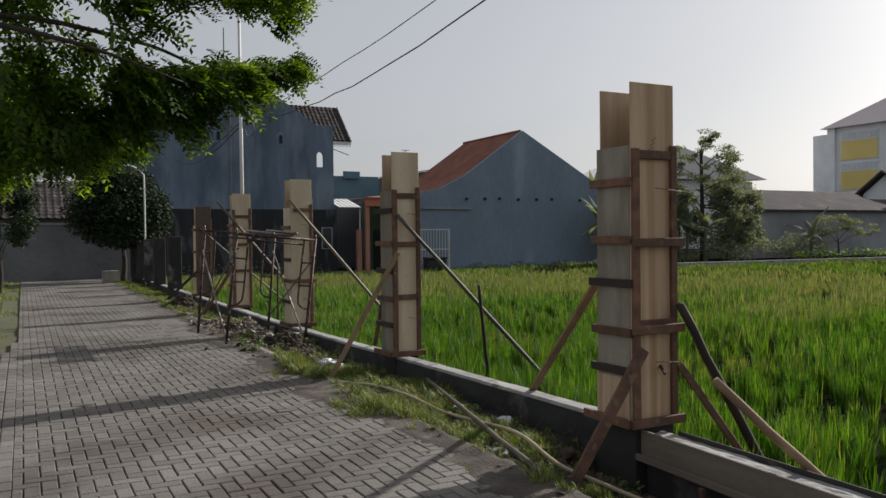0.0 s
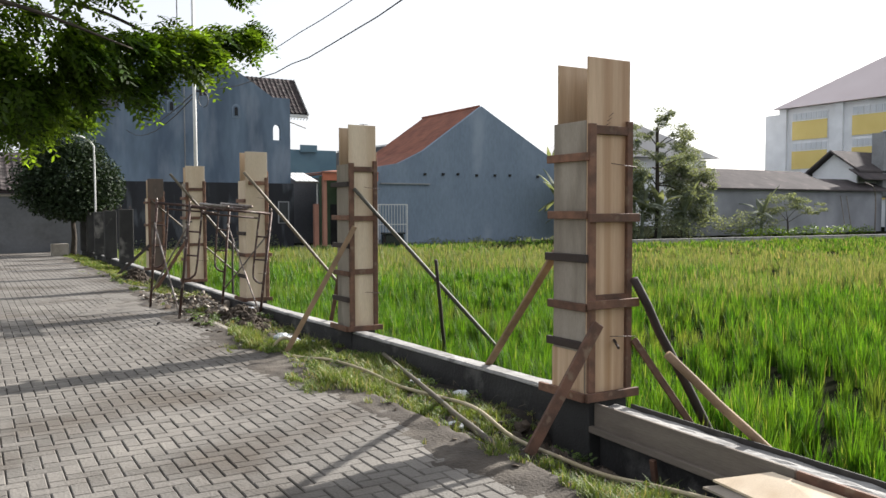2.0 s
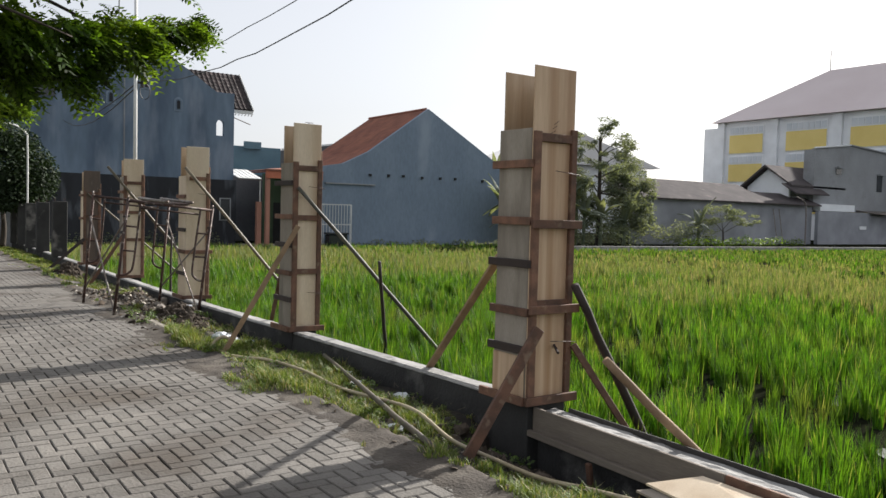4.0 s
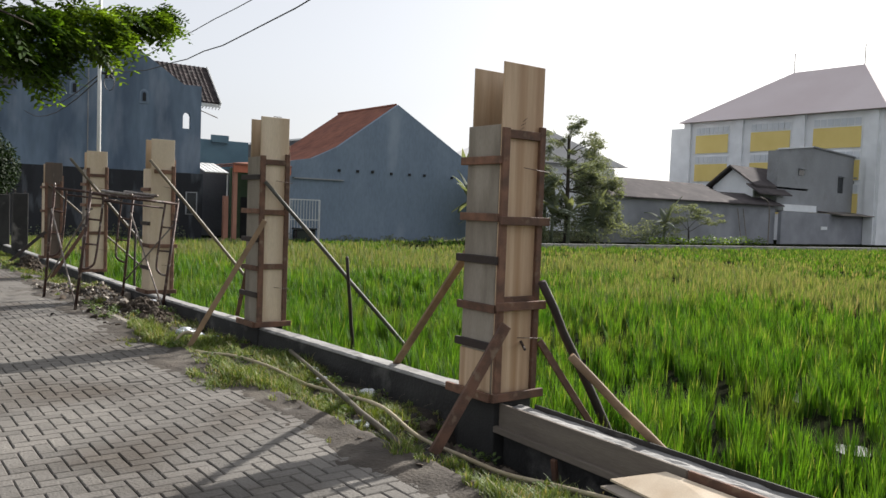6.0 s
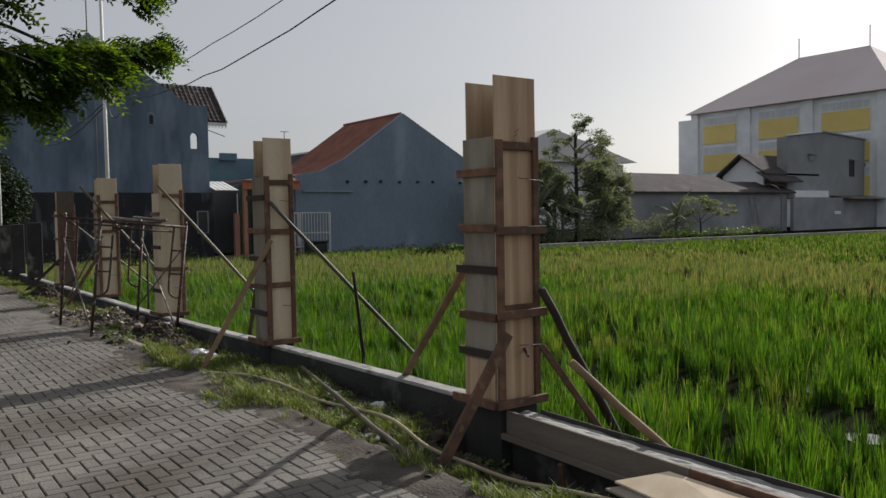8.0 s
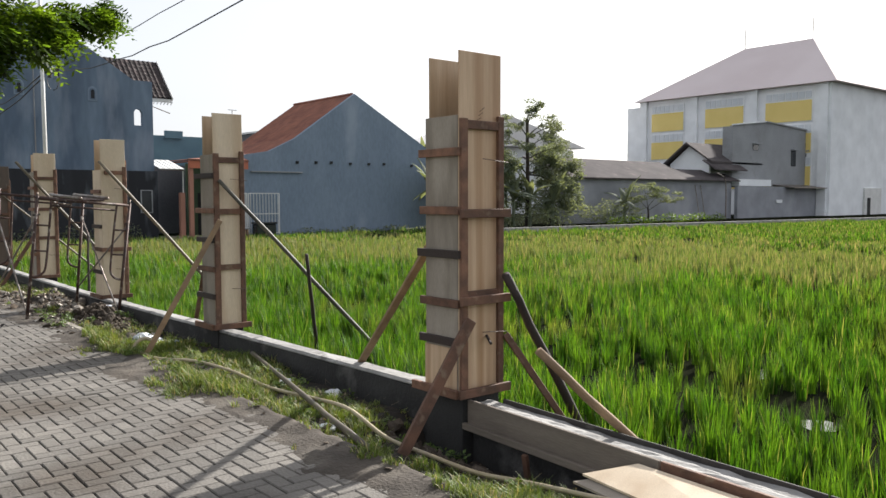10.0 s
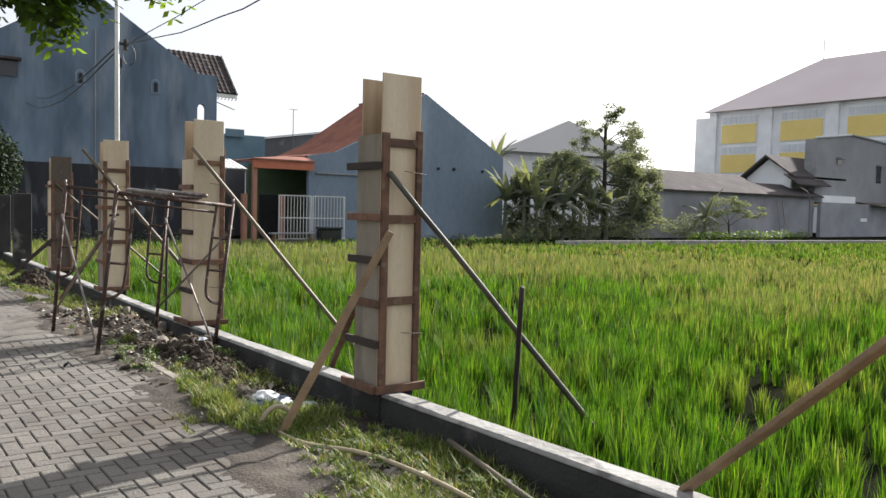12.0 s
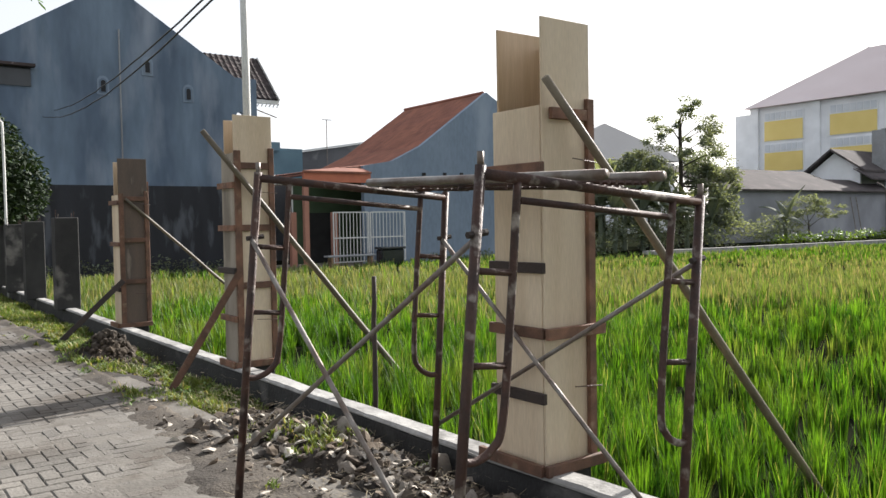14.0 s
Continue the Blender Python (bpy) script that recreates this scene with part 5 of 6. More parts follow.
def shrub(name, at, label, clusters, per, leaf, mat):
    ob = thing(name, at, label, "shrub")
    link("foliage", leaf_cloud("foliage", cluster_points(clusters, per), leaf, 0.0), mat, ob)


shrub("hedge", (47, 29.8, -0.4), "bright low hedge along the far paddy edge", [((40 + i * 1.3, 29.9, -0.1 + 0.12 * (i % 3)), (0.9, 0.5, 0.35), 1) for i in range(11)], 220, 0.15, LEAF)
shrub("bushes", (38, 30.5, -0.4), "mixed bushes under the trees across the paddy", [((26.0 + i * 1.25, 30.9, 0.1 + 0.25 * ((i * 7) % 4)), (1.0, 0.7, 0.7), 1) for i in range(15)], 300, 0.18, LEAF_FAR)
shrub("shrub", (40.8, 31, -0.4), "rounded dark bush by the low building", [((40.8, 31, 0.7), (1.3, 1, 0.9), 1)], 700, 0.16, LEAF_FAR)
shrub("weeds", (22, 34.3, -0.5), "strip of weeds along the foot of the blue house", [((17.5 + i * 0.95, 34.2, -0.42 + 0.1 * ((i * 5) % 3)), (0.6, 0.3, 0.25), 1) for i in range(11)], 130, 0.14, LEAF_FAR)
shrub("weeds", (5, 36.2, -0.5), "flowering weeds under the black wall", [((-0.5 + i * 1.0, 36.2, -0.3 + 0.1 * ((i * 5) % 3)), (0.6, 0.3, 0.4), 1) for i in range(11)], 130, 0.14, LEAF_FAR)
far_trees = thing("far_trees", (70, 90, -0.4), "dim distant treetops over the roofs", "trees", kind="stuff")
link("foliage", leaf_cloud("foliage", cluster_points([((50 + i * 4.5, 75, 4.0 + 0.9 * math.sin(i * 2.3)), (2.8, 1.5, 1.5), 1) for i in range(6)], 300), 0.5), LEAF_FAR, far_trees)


# ---- rice ----
PUDDLES = ((4.78, 0.1, 0.2), (2.2, 1.9, 0.14), (7.6, -1.4, 0.24), (3.1, -1.3, 0.13), (1.9, 5.4, 0.15), (9.5, 2.2, 0.25), (3.9, 1.7, 0.12))


def puddle(px, py, pr):
    """A patch of standing water with an uneven edge."""
    bm = bmesh.new()
    mid = bm.verts.new((px, py, FIELD + 0.012))
    rim = []
    for i in range(28):
        a = i * math.tau / 28
        r = pr * 1.35 * (1 + 0.35 * noise.noise((math.cos(a) * 1.5 + px, math.sin(a) * 1.5 + py, 2)))
        rim.append(bm.verts.new((px + r * 1.2 * math.cos(a), py + r * math.sin(a), FIELD + 0.012)))
    for i in range(28):
        bm.faces.new((mid, rim[i], rim[(i + 1) % 28]))
    tagged(part("water", bm, WATER), "still shallow water between the rice plants", "water", kind="structure")


for spot in PUDDLES:
    puddle(*spot)


def rice():
    """Hills of blades in loose planted rows, thinner and coarser with distance from the lane."""
    parts = []
    for lo, hi, gap, per, length, width in ((0, 8.5, 0.26, 58, 0.41, 0.0095), (8.5, 14, 0.27, 34, 0.44, 0.014), (14, 25, 0.28, 18, 0.43, 0.022), (25, 70, 0.36, 10, 0.30, 0.046)):
        gx, gy = np.meshgrid(np.arange(-0.2, min(66, hi), gap), np.arange(-9.0, min(36.0, hi + 6), gap))
        x, y = gx.ravel(), gy.ravel()
        x, y = x + rng.normal(0, gap * 0.22, len(x)), y + rng.normal(0, gap * 0.22, len(x))
        d = np.hypot(x + 3.5, y - np.clip(y, -5, 5))
        keep = (d >= lo) & (d < hi) & (x > -0.22) & ((y > -0.4) | (x > 0.0)) & ~((y > 28.3 - 0.115 * (x - 26.5)) & (x > 27)) & ~((y > 34.0) & (x > 10.8)) & ((x < 48) | (y > 5))
        x, y = x[keep], y[keep]
        tall = np.array([noise.noise((a * 0.45, b * 0.45, 0)) + 0.75 * noise.noise((a * 1.6, b * 1.6, 3)) + 0.5 * noise.noise((a * 5.1, b * 5.1, 6)) for a, b in zip(x, y)])
        keep = tall > -0.40
        for px, py, pr in PUDDLES:
            keep &= np.hypot((x - px) * 0.8, y - py) > pr
        x, y, tall = x[keep], y[keep], tall[keep]
        k = len(x)
        n = np.maximum(3, (per * (1 + 0.5 * tall)).astype(int))
        own = np.repeat(np.arange(k), n)
        spread = gap * 0.11
        dx, dy = rng.normal(0, spread, len(own)), rng.normal(0, spread, len(own))
        parts.append((x[own] + dx, y[own] + dy,
                      length * (1 + 0.42 * tall[own] + rng.normal(0, 0.12, k)[own]) * rng.uniform(0.55, 1.15, len(own)), width * rng.uniform(0.7, 1.3, len(own)), np.arctan2(dy, dx) + rng.normal(0, 0.6, len(own))))
    x, y, L, W, turn = (np.concatenate([p[i] for p in parts]) for i in range(5))
    d = np.hypot(x + 3.5, y - np.clip(y, -5, 5))
    patch = np.array([noise.noise((a * 0.22, b * 0.22, 31)) for a, b in zip(x, y)])
    ripe = rng.uniform(0, 1, len(x)) < np.clip(np.minimum((d - 14.0) / 6.0, (40.0 - d) / 12.0) + 1.3 * patch, 0.3 * np.clip((d - 18) / 8, 0, 1), 0.9)
    me = blades("rice", x, y, np.full(len(x), FIELD - 0.02), L, W, 0.30, ripe, turn)
    tagged(link("rice", me, [RICE, RICE_RIPE]), "dense young green rice plants filling the flooded paddy", "rice", kind="stuff")


rice()


def grass():
    xs, ys, ls = [], [], []
    k = 190000
    x, y = rng.uniform(-1.8, -0.42, k), -3.0 + 31 * rng.uniform(0, 1, k) ** 1.5
    c = np.array([noise.noise((a * 1.3, b * 0.8, 11)) + 0.6 * noise.noise((a * 4.5, b * 4.5, 2)) + 0.5 * noise.noise((a * 9, b * 9, 8)) for a, b in zip(x, y)])
    c += 0.48 * np.clip((5.4 - y) / 1.4, 0, 1) + 0.22 * np.clip((y - 10.4) / 1.2, 0, 1) - 0.42 * ((y > 5.6) & (y < 8.2)) - 0.45 * ((y >= 8.2) & (y < 10.8)) - 0.1 * (x > -0.6) - 0.85 * np.clip((-1.2 - x) / 0.36, 0, 1)
    c -= 1.0 * np.exp(-((x + 1.0) / 0.25) ** 2 - ((y - 14.0) / 0.45) ** 2)
    c -= 0.9 * ((x > -0.87 + 0.06 * np.sin(y * 7)) & (y < -0.1)) + 0.25 * (y < 1.6) + 0.9 * np.exp(-((x + 0.83) / 0.3) ** 2 - ((y - 4.6) / 0.5) ** 2)
    c -= 0.5 * np.clip((x + 0.85) / 0.25, 0, 1) * (y < 4.6) * (0.6 + np.sin(y * 2.1) * 0.4)
    for gx, gy, rx, ry, most in ((-1.53, 6.2, 0.13, 0.4, 1.0), (-1.54, 8.68, 0.09, 0.16, 1.5), (-1.24, 5.6, 0.12, 0.6, 0.5), (-1.15, 7.65, 0.10, 0.25, 0.8), (-1.42, 5.2, 0.10, 0.5, 0.6)):
        c += most * np.exp(-((x - gx) / rx) ** 2 - ((y - gy) / ry) ** 2)
    c += 0.34 * ((x > -1.52) & (x < -1.24) & (y < 5.0))
    c -= 0.3 * np.exp(-((x + 0.96) / 0.07) ** 2) * (y < 2.4)
    keep = c > 0.02
    xs.append(x[keep]), ys.append(y[keep]), ls.append(np.clip(0.03 + 0.085 * c[keep], 0.02, 0.13) * rng.uniform(0.4, 1.5, keep.sum()))
    k = 60000
    x, y = rng.uniform(-10, -4.35, k), rng.uniform(-8, 28, k)
    c = np.array([noise.noise((a * 0.8, b * 0.8, 21)) for a, b in zip(x, y)]) - 0.6 * (x > -4.7)
    keep = (c > -0.35) & ((x < -4.95) | (y > 9.0 + 2.0 * (x + 4.95)))
    xs.append(x[keep]), ys.append(y[keep]), ls.append((0.07 + 0.08 * np.clip(c[keep], 0, 1)) * rng.uniform(0.5, 1.4, keep.sum()))
    x, y, L = map(np.concatenate, (xs, ys, ls))
    z = np.array([ground_height(a, b) for a, b in zip(x, y)]) - 0.005
    ob = link("grass", blades("grass", x, y, z, L, 0.0055 + 0.0006 * np.abs(y), 1.2), GRASS)
    tagged(ob, "patchy short grass, half dry, on the earth strip and verge", "grass", kind="stuff")


grass()


# ---- straw, weeds ----
def straw():
    """Dry stalks lying about on the earth strip."""
    k = 3200
    x = np.clip(rng.normal(-0.95, 0.3, k), -1.85, -0.43)
    y = np.where(rng.uniform(0, 1, k) < 0.55, rng.normal(8.0, 1.8, k), rng.uniform(0.3, 15, k))
    z = np.array([ground_height(a, b) for a, b in zip(x, y)])
    a, tilt = rng.uniform(0, math.tau, k), rng.normal(0, 0.22, k)
    L, w = rng.uniform(0.03, 0.11, k), rng.uniform(0.0012, 0.003, k)
    d = np.stack([np.cos(a) * np.cos(tilt), np.sin(a) * np.cos(tilt), np.sin(tilt)], 1) * L[:, None] / 2
    s = np.stack([-np.sin(a), np.cos(a), np.zeros(k)], 1) * w[:, None]
    c = np.stack([x, y, np.maximum(z, 0.004 * (x < -1.4)) + 0.004 + np.abs(np.sin(tilt)) * L / 3], 1)
    tagged(link("straw", quads("straw", np.stack([c - d - s, c - d + s, c + d + s * 0.6, c + d - s * 0.6], 1)), STRAW), "dry straw and twigs scattered on the earth strip", "straw", kind="stuff")


straw()
spots = [(rng.uniform(-1.45, -0.46), rng.uniform(-1.5, 4.8)) for _ in range(34)] + [(rng.uniform(-1.6, -0.5), rng.choice([rng.uniform(5.0, 7.3), rng.uniform(10.6, 16.0)])) for _ in range(40)]
weed_at = [((a, b, ground_height(a, b) + 0.04), (0.07, 0.08, 0.045), 0.6 + rng.uniform(0, 1)) for a, b in spots]
link_weeds = link("weeds", leaf_cloud("weeds", cluster_points(weed_at, 46), 0.035, -0.2), WEED)
tagged(link_weeds, "low broad-leaved weeds scattered through the short grass", "weeds", kind="stuff")


# ---- rubble, litter ----
def chunk(bm, c, s):
    own = bmesh.new()
    bmesh.ops.create_icosphere(own, subdivisions=1, radius=1.0)
    for v in own.verts:
        v.co *= rng.uniform(0.65, 1.15)
    bmesh.ops.transform(own, matrix=Matrix.Translation(c) @ Euler(rng.uniform(0, 3, 3)).to_matrix().to_4x4() @ Matrix.Diagonal((s, s * rng.uniform(0.5, 0.9), s * rng.uniform(0.3, 0.6), 1)), verts=own.verts[:])
    return merge(bm, own)


seed_bm = bmesh.new()
bmesh.ops.create_icosphere(seed_bm, subdivisions=1, radius=1.0)
seed_v = np.array([v.co[:] for v in seed_bm.verts])
seed_f = np.array([[v.index for v in f.verts] for f in seed_bm.faces])
seed_bm.free()
stone_v, stone_f = [], []
for i in range(4300):
    y = rng.choice([rng.normal(9.0, 1.2), rng.normal(6.7, 0.55), rng.uniform(-2.5, 15)], p=[0.56, 0.26, 0.18])
    x = np.clip(rng.normal(-0.9, 0.29), -1.6, -0.5)
    s = rng.choice([0.012, 0.024, 0.044, 0.072], p=[0.42, 0.36, 0.175, 0.045])
    v = seed_v * rng.uniform(0.6, 1.2, (len(seed_v), 1)) * np.array([s, s * rng.uniform(0.45, 0.95), s * rng.uniform(0.08, 0.4)])
    r = np.array(Euler((rng.normal(0, 0.5), rng.normal(0, 0.5), rng.uniform(0, 6.3))).to_matrix())
    stone_v.append(v @ r.T + np.array([x, y, ground_height(x, y) + s * 0.12]))
    stone_f.append(seed_f + i * len(seed_v))
rubble_mesh = mesh_of("rubble", np.concatenate(stone_v).tolist(), np.concatenate(stone_f).tolist())
tagged(link("rubble", rubble_mesh, RUBBLE), "heap of broken concrete and plaster rubble on the earth strip", "rubble", kind="stuff")
clod_v, clod_f = [], []
for i in range(1400):
    if i >= 1100:
        x, y = rng.uniform(-0.9, -0.66), rng.uniform(-2.0, 0.1)
        up = 0.02
    elif i < 700:
        x, y = np.clip(rng.normal(-0.86, 0.16), -1.22, -0.52), rng.normal(6.5, 0.33)
        up = 0.10 * math.exp(-((x + 0.86) / 0.2) ** 2 - ((y - 6.45) / 0.45) ** 2)
    else:
        x, y = rng.normal(-1.0, 0.13), rng.normal(14.0, 0.22)
        up = 0.17 * math.exp(-((x + 1.0) / 0.17) ** 2 - ((y - 14.0) / 0.28) ** 2)
    s = rng.choice([0.02, 0.038, 0.065], p=[0.5, 0.36, 0.14])
    v = seed_v * rng.uniform(0.6, 1.25, (len(seed_v), 1)) * np.array([s, s * rng.uniform(0.6, 1.0), s * rng.uniform(0.5, 0.8)])
    turn = np.array(Euler(rng.uniform(0, 6.3, 3)).to_matrix())
    clod_v.append(v @ turn.T + np.array([x, y, ground_height(x, y) + up * rng.uniform(0.1, 1.0)]))
    clod_f.append(seed_f + i * len(seed_v))
clods = mesh_of("soil_clods", np.concatenate(clod_v).tolist(), np.concatenate(clod_f).tolist())
tagged(link("soil_clods", clods, SOIL), "dark dug earth clods lying on the strip beside the wall", "soil", kind="stuff")
for x, y, r in ((-0.62, 7.23, 0.13), (-0.84, 7.85, 0.09), (-0.96, 7.1, 0.10), (-0.55, 8.5, 0.10), (-0.56, 6.95, 0.09), (-0.75, 9.3, 0.11), (-1.05, 8.7, 0.08), (-1.35, 9.75, 0.10), (-1.22, 9.6, 0.08), (-1.0, 8.2, 0.09), (-0.7, 8.15, 0.10)):
    lump = chunk(None, (x, y, ground_height(x, y) + r * 0.2), r)
    bmesh.ops.bevel(lump, geom=lump.edges[:], offset=r * 0.06, segments=1, affect="EDGES")
    tagged(part("concrete_lump", lump, LUMP), "broken pale concrete lump lying in the rubble", "rubble lump", "rubble lumps")
bm = chunk(None, (-2.02, 6.54, 0.02), 0.05)
tagged(part("stone", bm, DARK_CONCRETE), "small dark stone lying on the paving", "stone")

hose = thing("hose", (-1.0, 1.0, -0.05), "cream-coloured hose lying in the grass strip", "hose")
part("tube", tube(curve_points([(x, y, ground_height(x, y) + 0.056 + 0.012 * math.sin(y * 3.1)) for x, y in ((-1.30, 4.2), (-1.27, 3.4), (-1.06, 2.85), (-0.98, 2.2), (-0.97, 1.5), (-0.955, 0.8), (-0.955, 0.3), (-0.965, -0.18), (-0.955, -0.65), (-0.945, -1.1), (-0.92, -1.6), (-0.92, -2.8))], 6), 0.0145), HOSE, hose, smooth=True)
strut("bamboo_pole", (-0.53, 2.70, 0.05), (-1.33, -0.5, 0.02), 0.022, BAMBOO, "grey bamboo pole lying across the grass", "pole", True)
ring = thing("pipe_ring", (-1.24, 3.78, -0.05), "bent cream plastic pipe standing in the grass", "pipe")
part("tube", tube([(-1.22 + 0.11 * math.cos(a), 3.78, 0.02 + 0.11 * math.sin(a)) for a in [i * math.pi / 12 for i in range(2, 17)]], 0.018), HOSE, ring, smooth=True)


def bag(x, y, r, label, mat=PLASTIC, flat=0.7, sink=0.0):
    ob = thing("plastic_bag", (x, y, ground_height(x, y)), label, "litter")
    bm = bmesh.new()
    bmesh.ops.create_icosphere(bm, subdivisions=3, radius=1.0)
    g = ground_height(x, y) - sink
    for v in bm.verts:
        v.co *= 1 + 0.3 * noise.noise(v.co * 2.2 + Vector((x * 9, y, 0))) + 0.18 * noise.noise(v.co * 5)
        v.co = Vector((x + v.co.x * r * 1.3, y + v.co.y * r, g + max(-0.02, v.co.z * r * flat) + 0.02))
    part("bag", bm, mat, ob)
    return ob


heap = bag(-0.985, 4.46, 0.15, "crumpled blue and white plastic bag in the grass", BLUE_PLASTIC, 0.5)
top = bmesh.new()
bmesh.ops.create_icosphere(top, subdivisions=3, radius=1.0)
g = ground_height(-0.985, 4.46)
for v in top.verts:
    v.co *= 1 + 0.25 * noise.noise(v.co * 2.4) + 0.2 * noise.noise(v.co * 5)
    v.co = Vector((-0.985 + v.co.x * 0.11, 4.48 + v.co.y * 0.08, g + 0.075 + max(-0.015, v.co.z * 0.065)))
part("white_film", top, PLASTIC, heap, "white plastic film")
bag(-0.70, 4.32, 0.06, "small crumpled white plastic scrap by the wall")
bag(-1.2, 0.2, 0.05, "small white plastic scrap beside the hose")
bag(-0.75, 1.6, 0.05, "torn white plastic scrap in the grass")
bag(-0.62, 1.05, 0.06, "grey crumpled plastic scrap at the foot of the wall")
bag(-0.64, 2.0, 0.05, "torn clear plastic scrap at the foot of the wall")
bag(-0.68, 6.75, 0.055, "crumpled white plastic sack on the rubble", flat=0.8)



def loose_sheet(corners, mat, label, t=0.012):
    ob = thing("plywood_sheet", corners[0], label, "plywood")
    bm = bmesh.new()
    low = [bm.verts.new(c) for c in corners]
    high = [bm.verts.new(Vector(c) + Vector((0, 0, t))) for c in corners]
    bm.faces.new(low), bm.faces.new(high)
    for i in range(4):
        j = (i + 1) % 4
        bm.faces.new((low[i], low[j], high[j], high[i]))
    bmesh.ops.recalc_face_normals(bm, faces=bm.faces[:])
    part("sheet", bm, mat, ob)


loose_sheet([(-0.625, -2.03, 0.155), (-0.82, -1.81, 0.085), (-1.02, -3.1, 0.085), (-0.69, -3.25, 0.155)], PLY, "loose pale plywood sheet lying beside the low wall")
loose_sheet([(-0.64, -2.06, 0.125), (-0.875, -1.79, 0.05), (-1.06, -3.0, 0.055), (-0.70, -3.2, 0.125)], PLY_GREY, "grey plywood offcut under a paler sheet")

# thin film of cement sand washed over the paving
bm = bmesh.new()
grid = [[None] * 71 for _ in range(241)]
for j in range(241):
    for i in range(71):
        x, y = -3.6 + i * 0.035, 2.0 + j * 0.045
        bed = 0.003 * noise.noise((x * 3, y * 3, 0)) - 0.012 * max(0.0, noise.noise((x * 0.8, y * 0.8, 5)))
        cover = 1 - max(0.0, (-1.9 - x) / 1.5) ** 1.4 - max(0.0, abs(y - 9.6) - 1.3) / 1.9
        h = 0.020 * cover - 0.017 + 0.020 * noise.noise((x * 1.1, y * 0.8, 14)) + 0.012 * noise.noise((x * 4, y * 4, 5)) + 0.008 * noise.noise((x * 15, y * 15, 9))
        grid[j][i] = bm.verts.new((x, y, bed + max(-0.03, min(h, 0.0004 + 0.0026 * noise.noise((x * 5, y * 5, 2))))))
for j in range(240):
    for i in range(70):
        bm.faces.new((grid[j][i], grid[j][i + 1], grid[j + 1][i + 1], grid[j + 1][i]))
tagged(part("sand_film", bm, SAND, smooth=True), "thin film of grey cement sand spilled over the paving blocks", "sand", kind="stuff")

# dark soil trodden from the strip over the edge of the paving
bm = bmesh.new()
cols, soil_rows = 40, []
for j in range(300):
    y = -2.0 + j * 0.034
    soil_rows.append([])
    for i in range(cols):
        x = -2.35 + i * 0.026
        bed = 0.003 * noise.noise((x * 3, y * 3, 0)) - 0.012 * max(0.0, noise.noise((x * 0.8, y * 0.8, 5)))
        cover = 0.10 - max(0.0, (-1.62 - x) / 0.30) - 0.2 * max(0.0, math.sin(y * 0.9 + 0.6)) - 0.75 * max(0.0, min(1.0, (y - 4.4) / 0.8))
        h = 0.016 * cover - 0.008 + 0.014 * noise.noise((x * 2.2, y * 1.7, 24)) + 0.012 * noise.noise((x * 7, y * 7, 15)) + 0.007 * noise.noise((x * 21, y * 21, 9))
        soil_rows[-1].append(bm.verts.new((x, y, bed + max(-0.03, min(h, 0.0018 + 0.005 * noise.noise((x * 12, y * 12, 2)))))))
for p, q in zip(soil_rows, soil_rows[1:]):
    for i in range(cols - 1):
        bm.faces.new((p[i], p[i + 1], q[i + 1], q[i]))
tagged(part("soil_film", bm, SOIL, smooth=True), "dark crumbly soil spread over the edge of the paving", "soil", kind="stuff")

# ---- lane: kerbs and herringbone pavers ----
lane = thing("road", (-2.9, 10, -0.08), "herringbone concrete block paving of a narrow lane", "road", kind="structure")
for i in range(8):
    y0 = 2.4 + i * 0.61
    top = (-0.005 if y0 < 4.2 else 0.016) + 0.008 * noise.noise((i * 1.7, 3, 1))
    part("edge_kerb", box(-1.385, -1.295, y0, y0 + 0.60, -0.2, top, bevel=0.012), KERB, lane)


def paver_mesh(along):
    a, b = (0.0968, 0.0468) if along else (0.0468, 0.0968)
    a, b = b, a
    c = 0.006
    v = [(-a, -b, -0.05), (a, -b, -0.05), (a, b, -0.05), (-a, b, -0.05), (-a, -b, -c), (a, -b, -c), (a, b, -c), (-a, b, -c), (-a + c, -b + c, 0), (a - c, -b + c, 0), (a - c, b - c, 0), (-a + c, b - c, 0)]
    fcs = [(0, 1, 5, 4), (1, 2, 6, 5), (2, 3, 7, 6), (3, 0, 4, 7), (4, 5, 9, 8), (5, 6, 10, 9), (6, 7, 11, 10), (7, 4, 8, 11), (8, 9, 10, 11)]
    return v, fcs


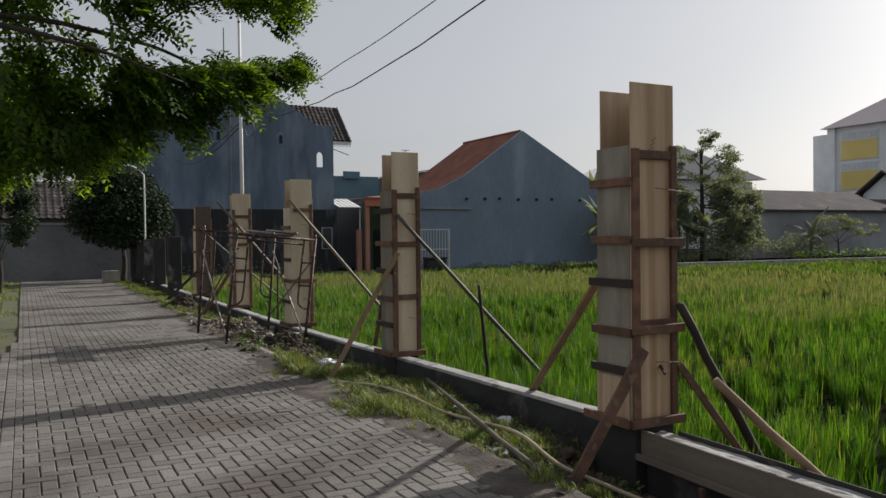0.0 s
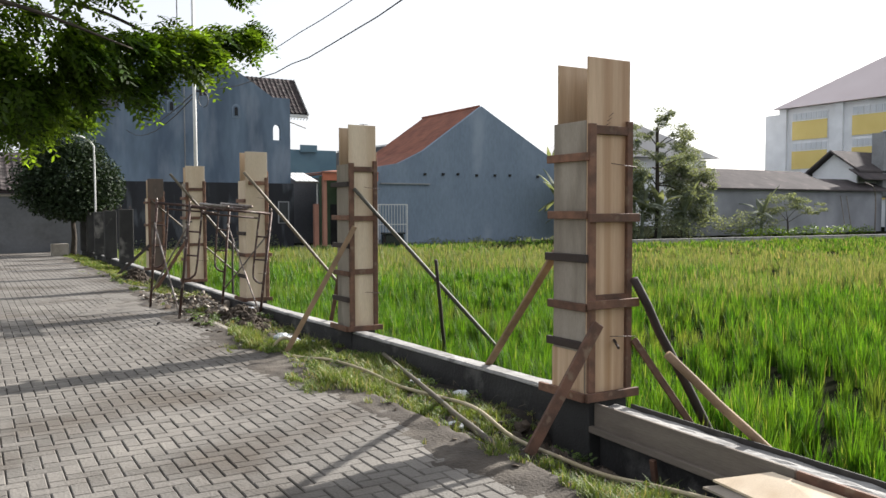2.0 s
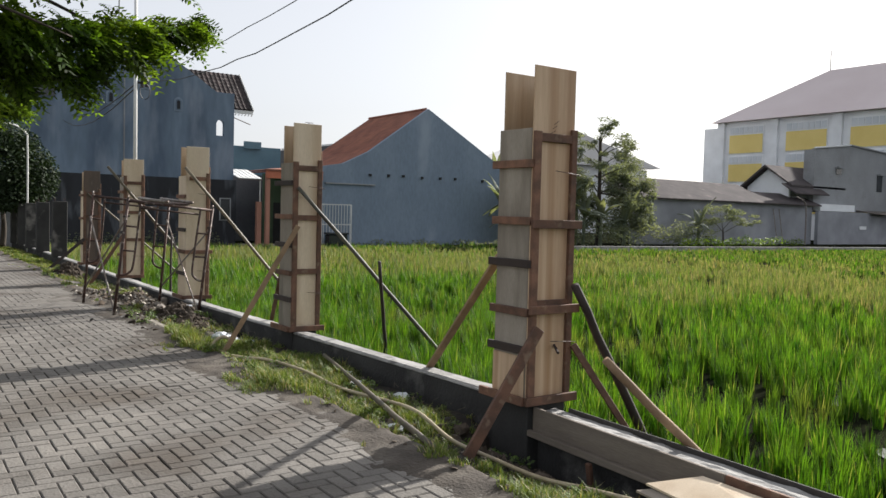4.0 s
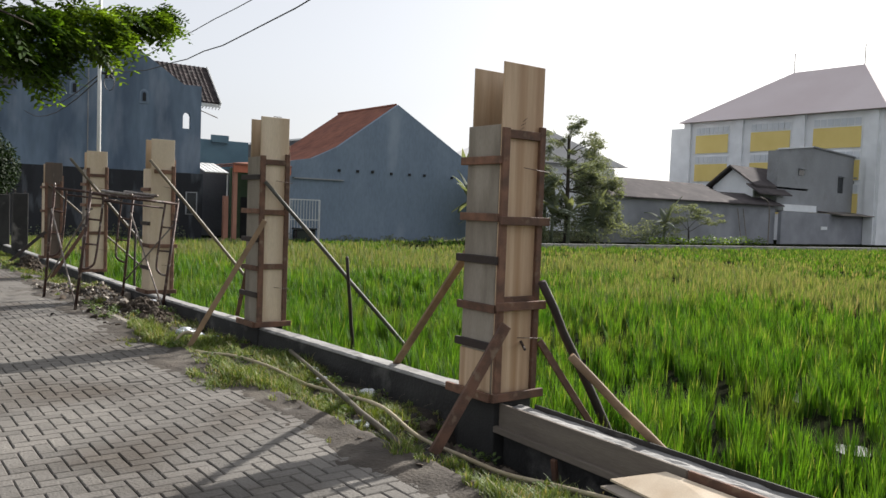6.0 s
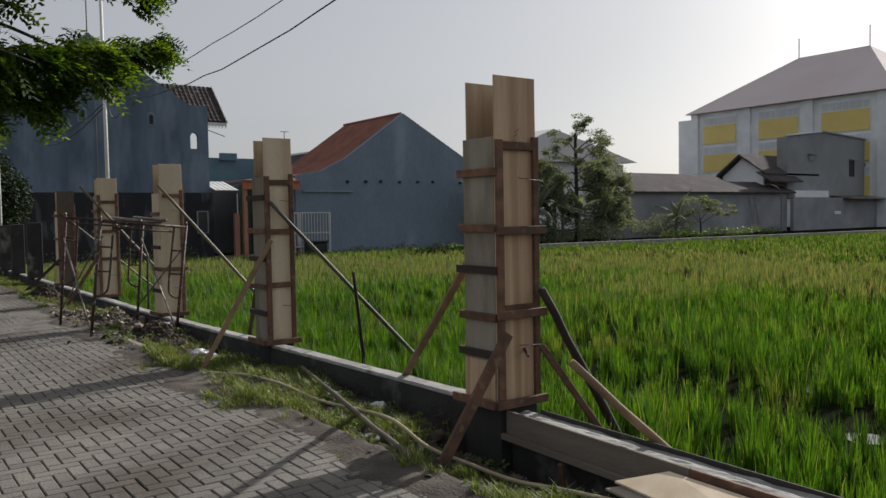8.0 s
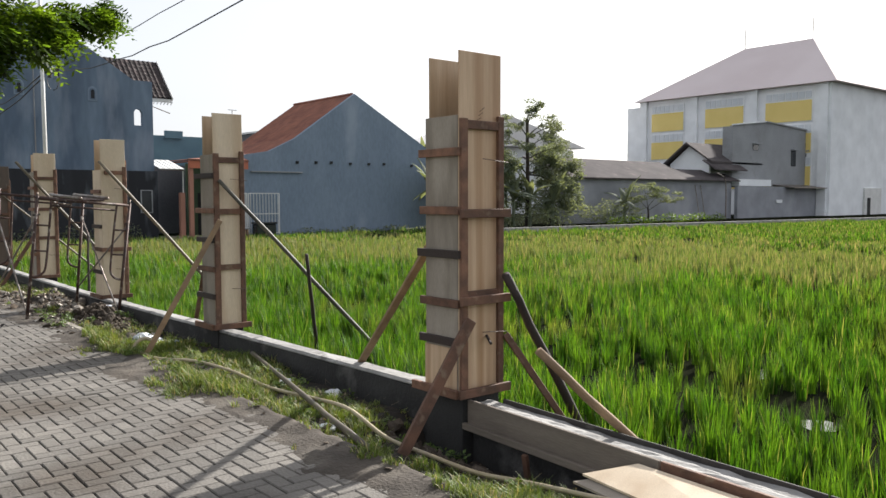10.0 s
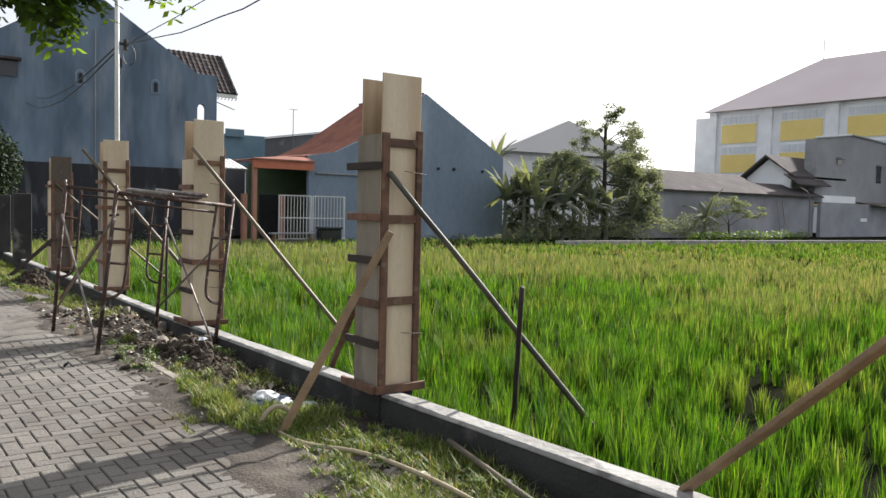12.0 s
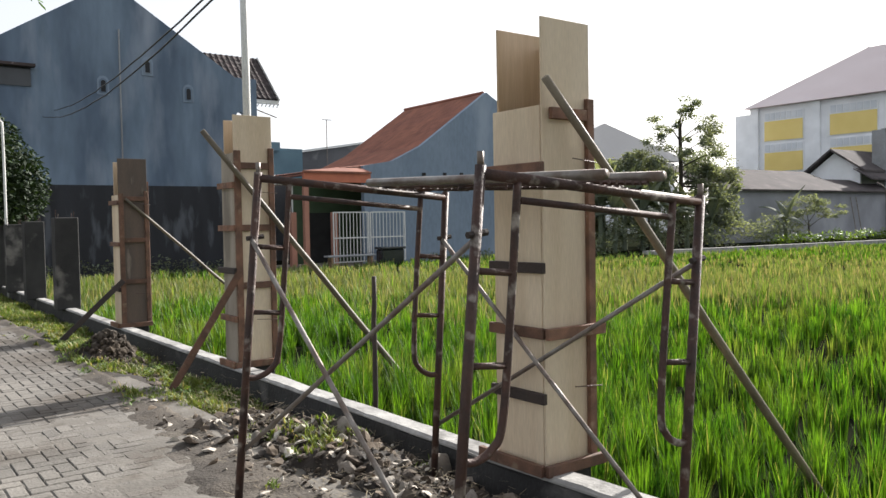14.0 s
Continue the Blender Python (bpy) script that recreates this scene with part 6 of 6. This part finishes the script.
KINDS = []
for along in (True, False):
    v, fcs = paver_mesh(along)
    me = mesh_of("paver", v, fcs)
    me.materials.append(PAVER)
    me.transform(Matrix.Scale(K, 4))
    KINDS.append((me, np.array(v), np.array(fcs)))


def herringbone(x0, x1, y0, y1):
    """Centres and ways of blocks 0.2 by 0.1 in a right-angled herringbone."""
    W = 0.1
    for i in range(-2, int((x1 - x0) / W) + 3):
        for j in range(-2, int((y1 - y0) / W) + 3):
            s = (i - j) % 4
            if s == 0:
                yield x0 + (i + 1) * W, y0 + (j + 0.5) * W, False
            elif s == 3:
                yield x0 + (i + 0.5) * W, y0 + (j + 1) * W, True


near_v, near_f, placed, base = [], [], 0, 0
edging = [(-4.37 - 0.1 * i, y, True) for i in range(5) for y in np.arange(-8 + 0.1 * (i % 2), 9 - 1.1 * i, 0.2)]
field = [b for b in herringbone(-4.46, -1.45, -8.0, 28.8) if -4.405 < b[0] < -1.45 and b[1] < 28.8]
for x, y, along in field + edging:
    z = 0.003 * noise.noise((x * 3, y * 3, 0)) + random.uniform(-0.002, 0.002) - 0.012 * max(0.0, noise.noise((x * 0.8, y * 0.8, 5)))
    me, v, fcs = KINDS[0 if along else 1]
    if -4.0 < x < -1.9 and -0.6 < y < 2.1 and placed < 300:
        ob = new("paver", me)
        ob.parent = lane
        ob.location = Vector((x, y, z)) * K - lane.location
        ob.rotation_euler = (random.uniform(-0.012, 0.012), random.uniform(-0.012, 0.012), random.uniform(-0.012, 0.012))
        placed += 1
    else:
        tilt = np.array([random.uniform(-0.012, 0.012), random.uniform(-0.012, 0.012)])
        p = v.copy()
        if x > -4.365:
            p[:, 0] = np.maximum(p[:, 0], -4.318 - x)
        p[:, 2] += p[:, 0] * tilt[0] + p[:, 1] * tilt[1]
        near_v.append(p + np.array([x, y, z]))
        near_f.append(fcs + base)
        base += len(v)
me = mesh_of("pavers", np.concatenate(near_v).tolist(), np.concatenate(near_f).tolist())
tagged(link("pavers", me, PAVER_FAR, lane), kind="stuff")
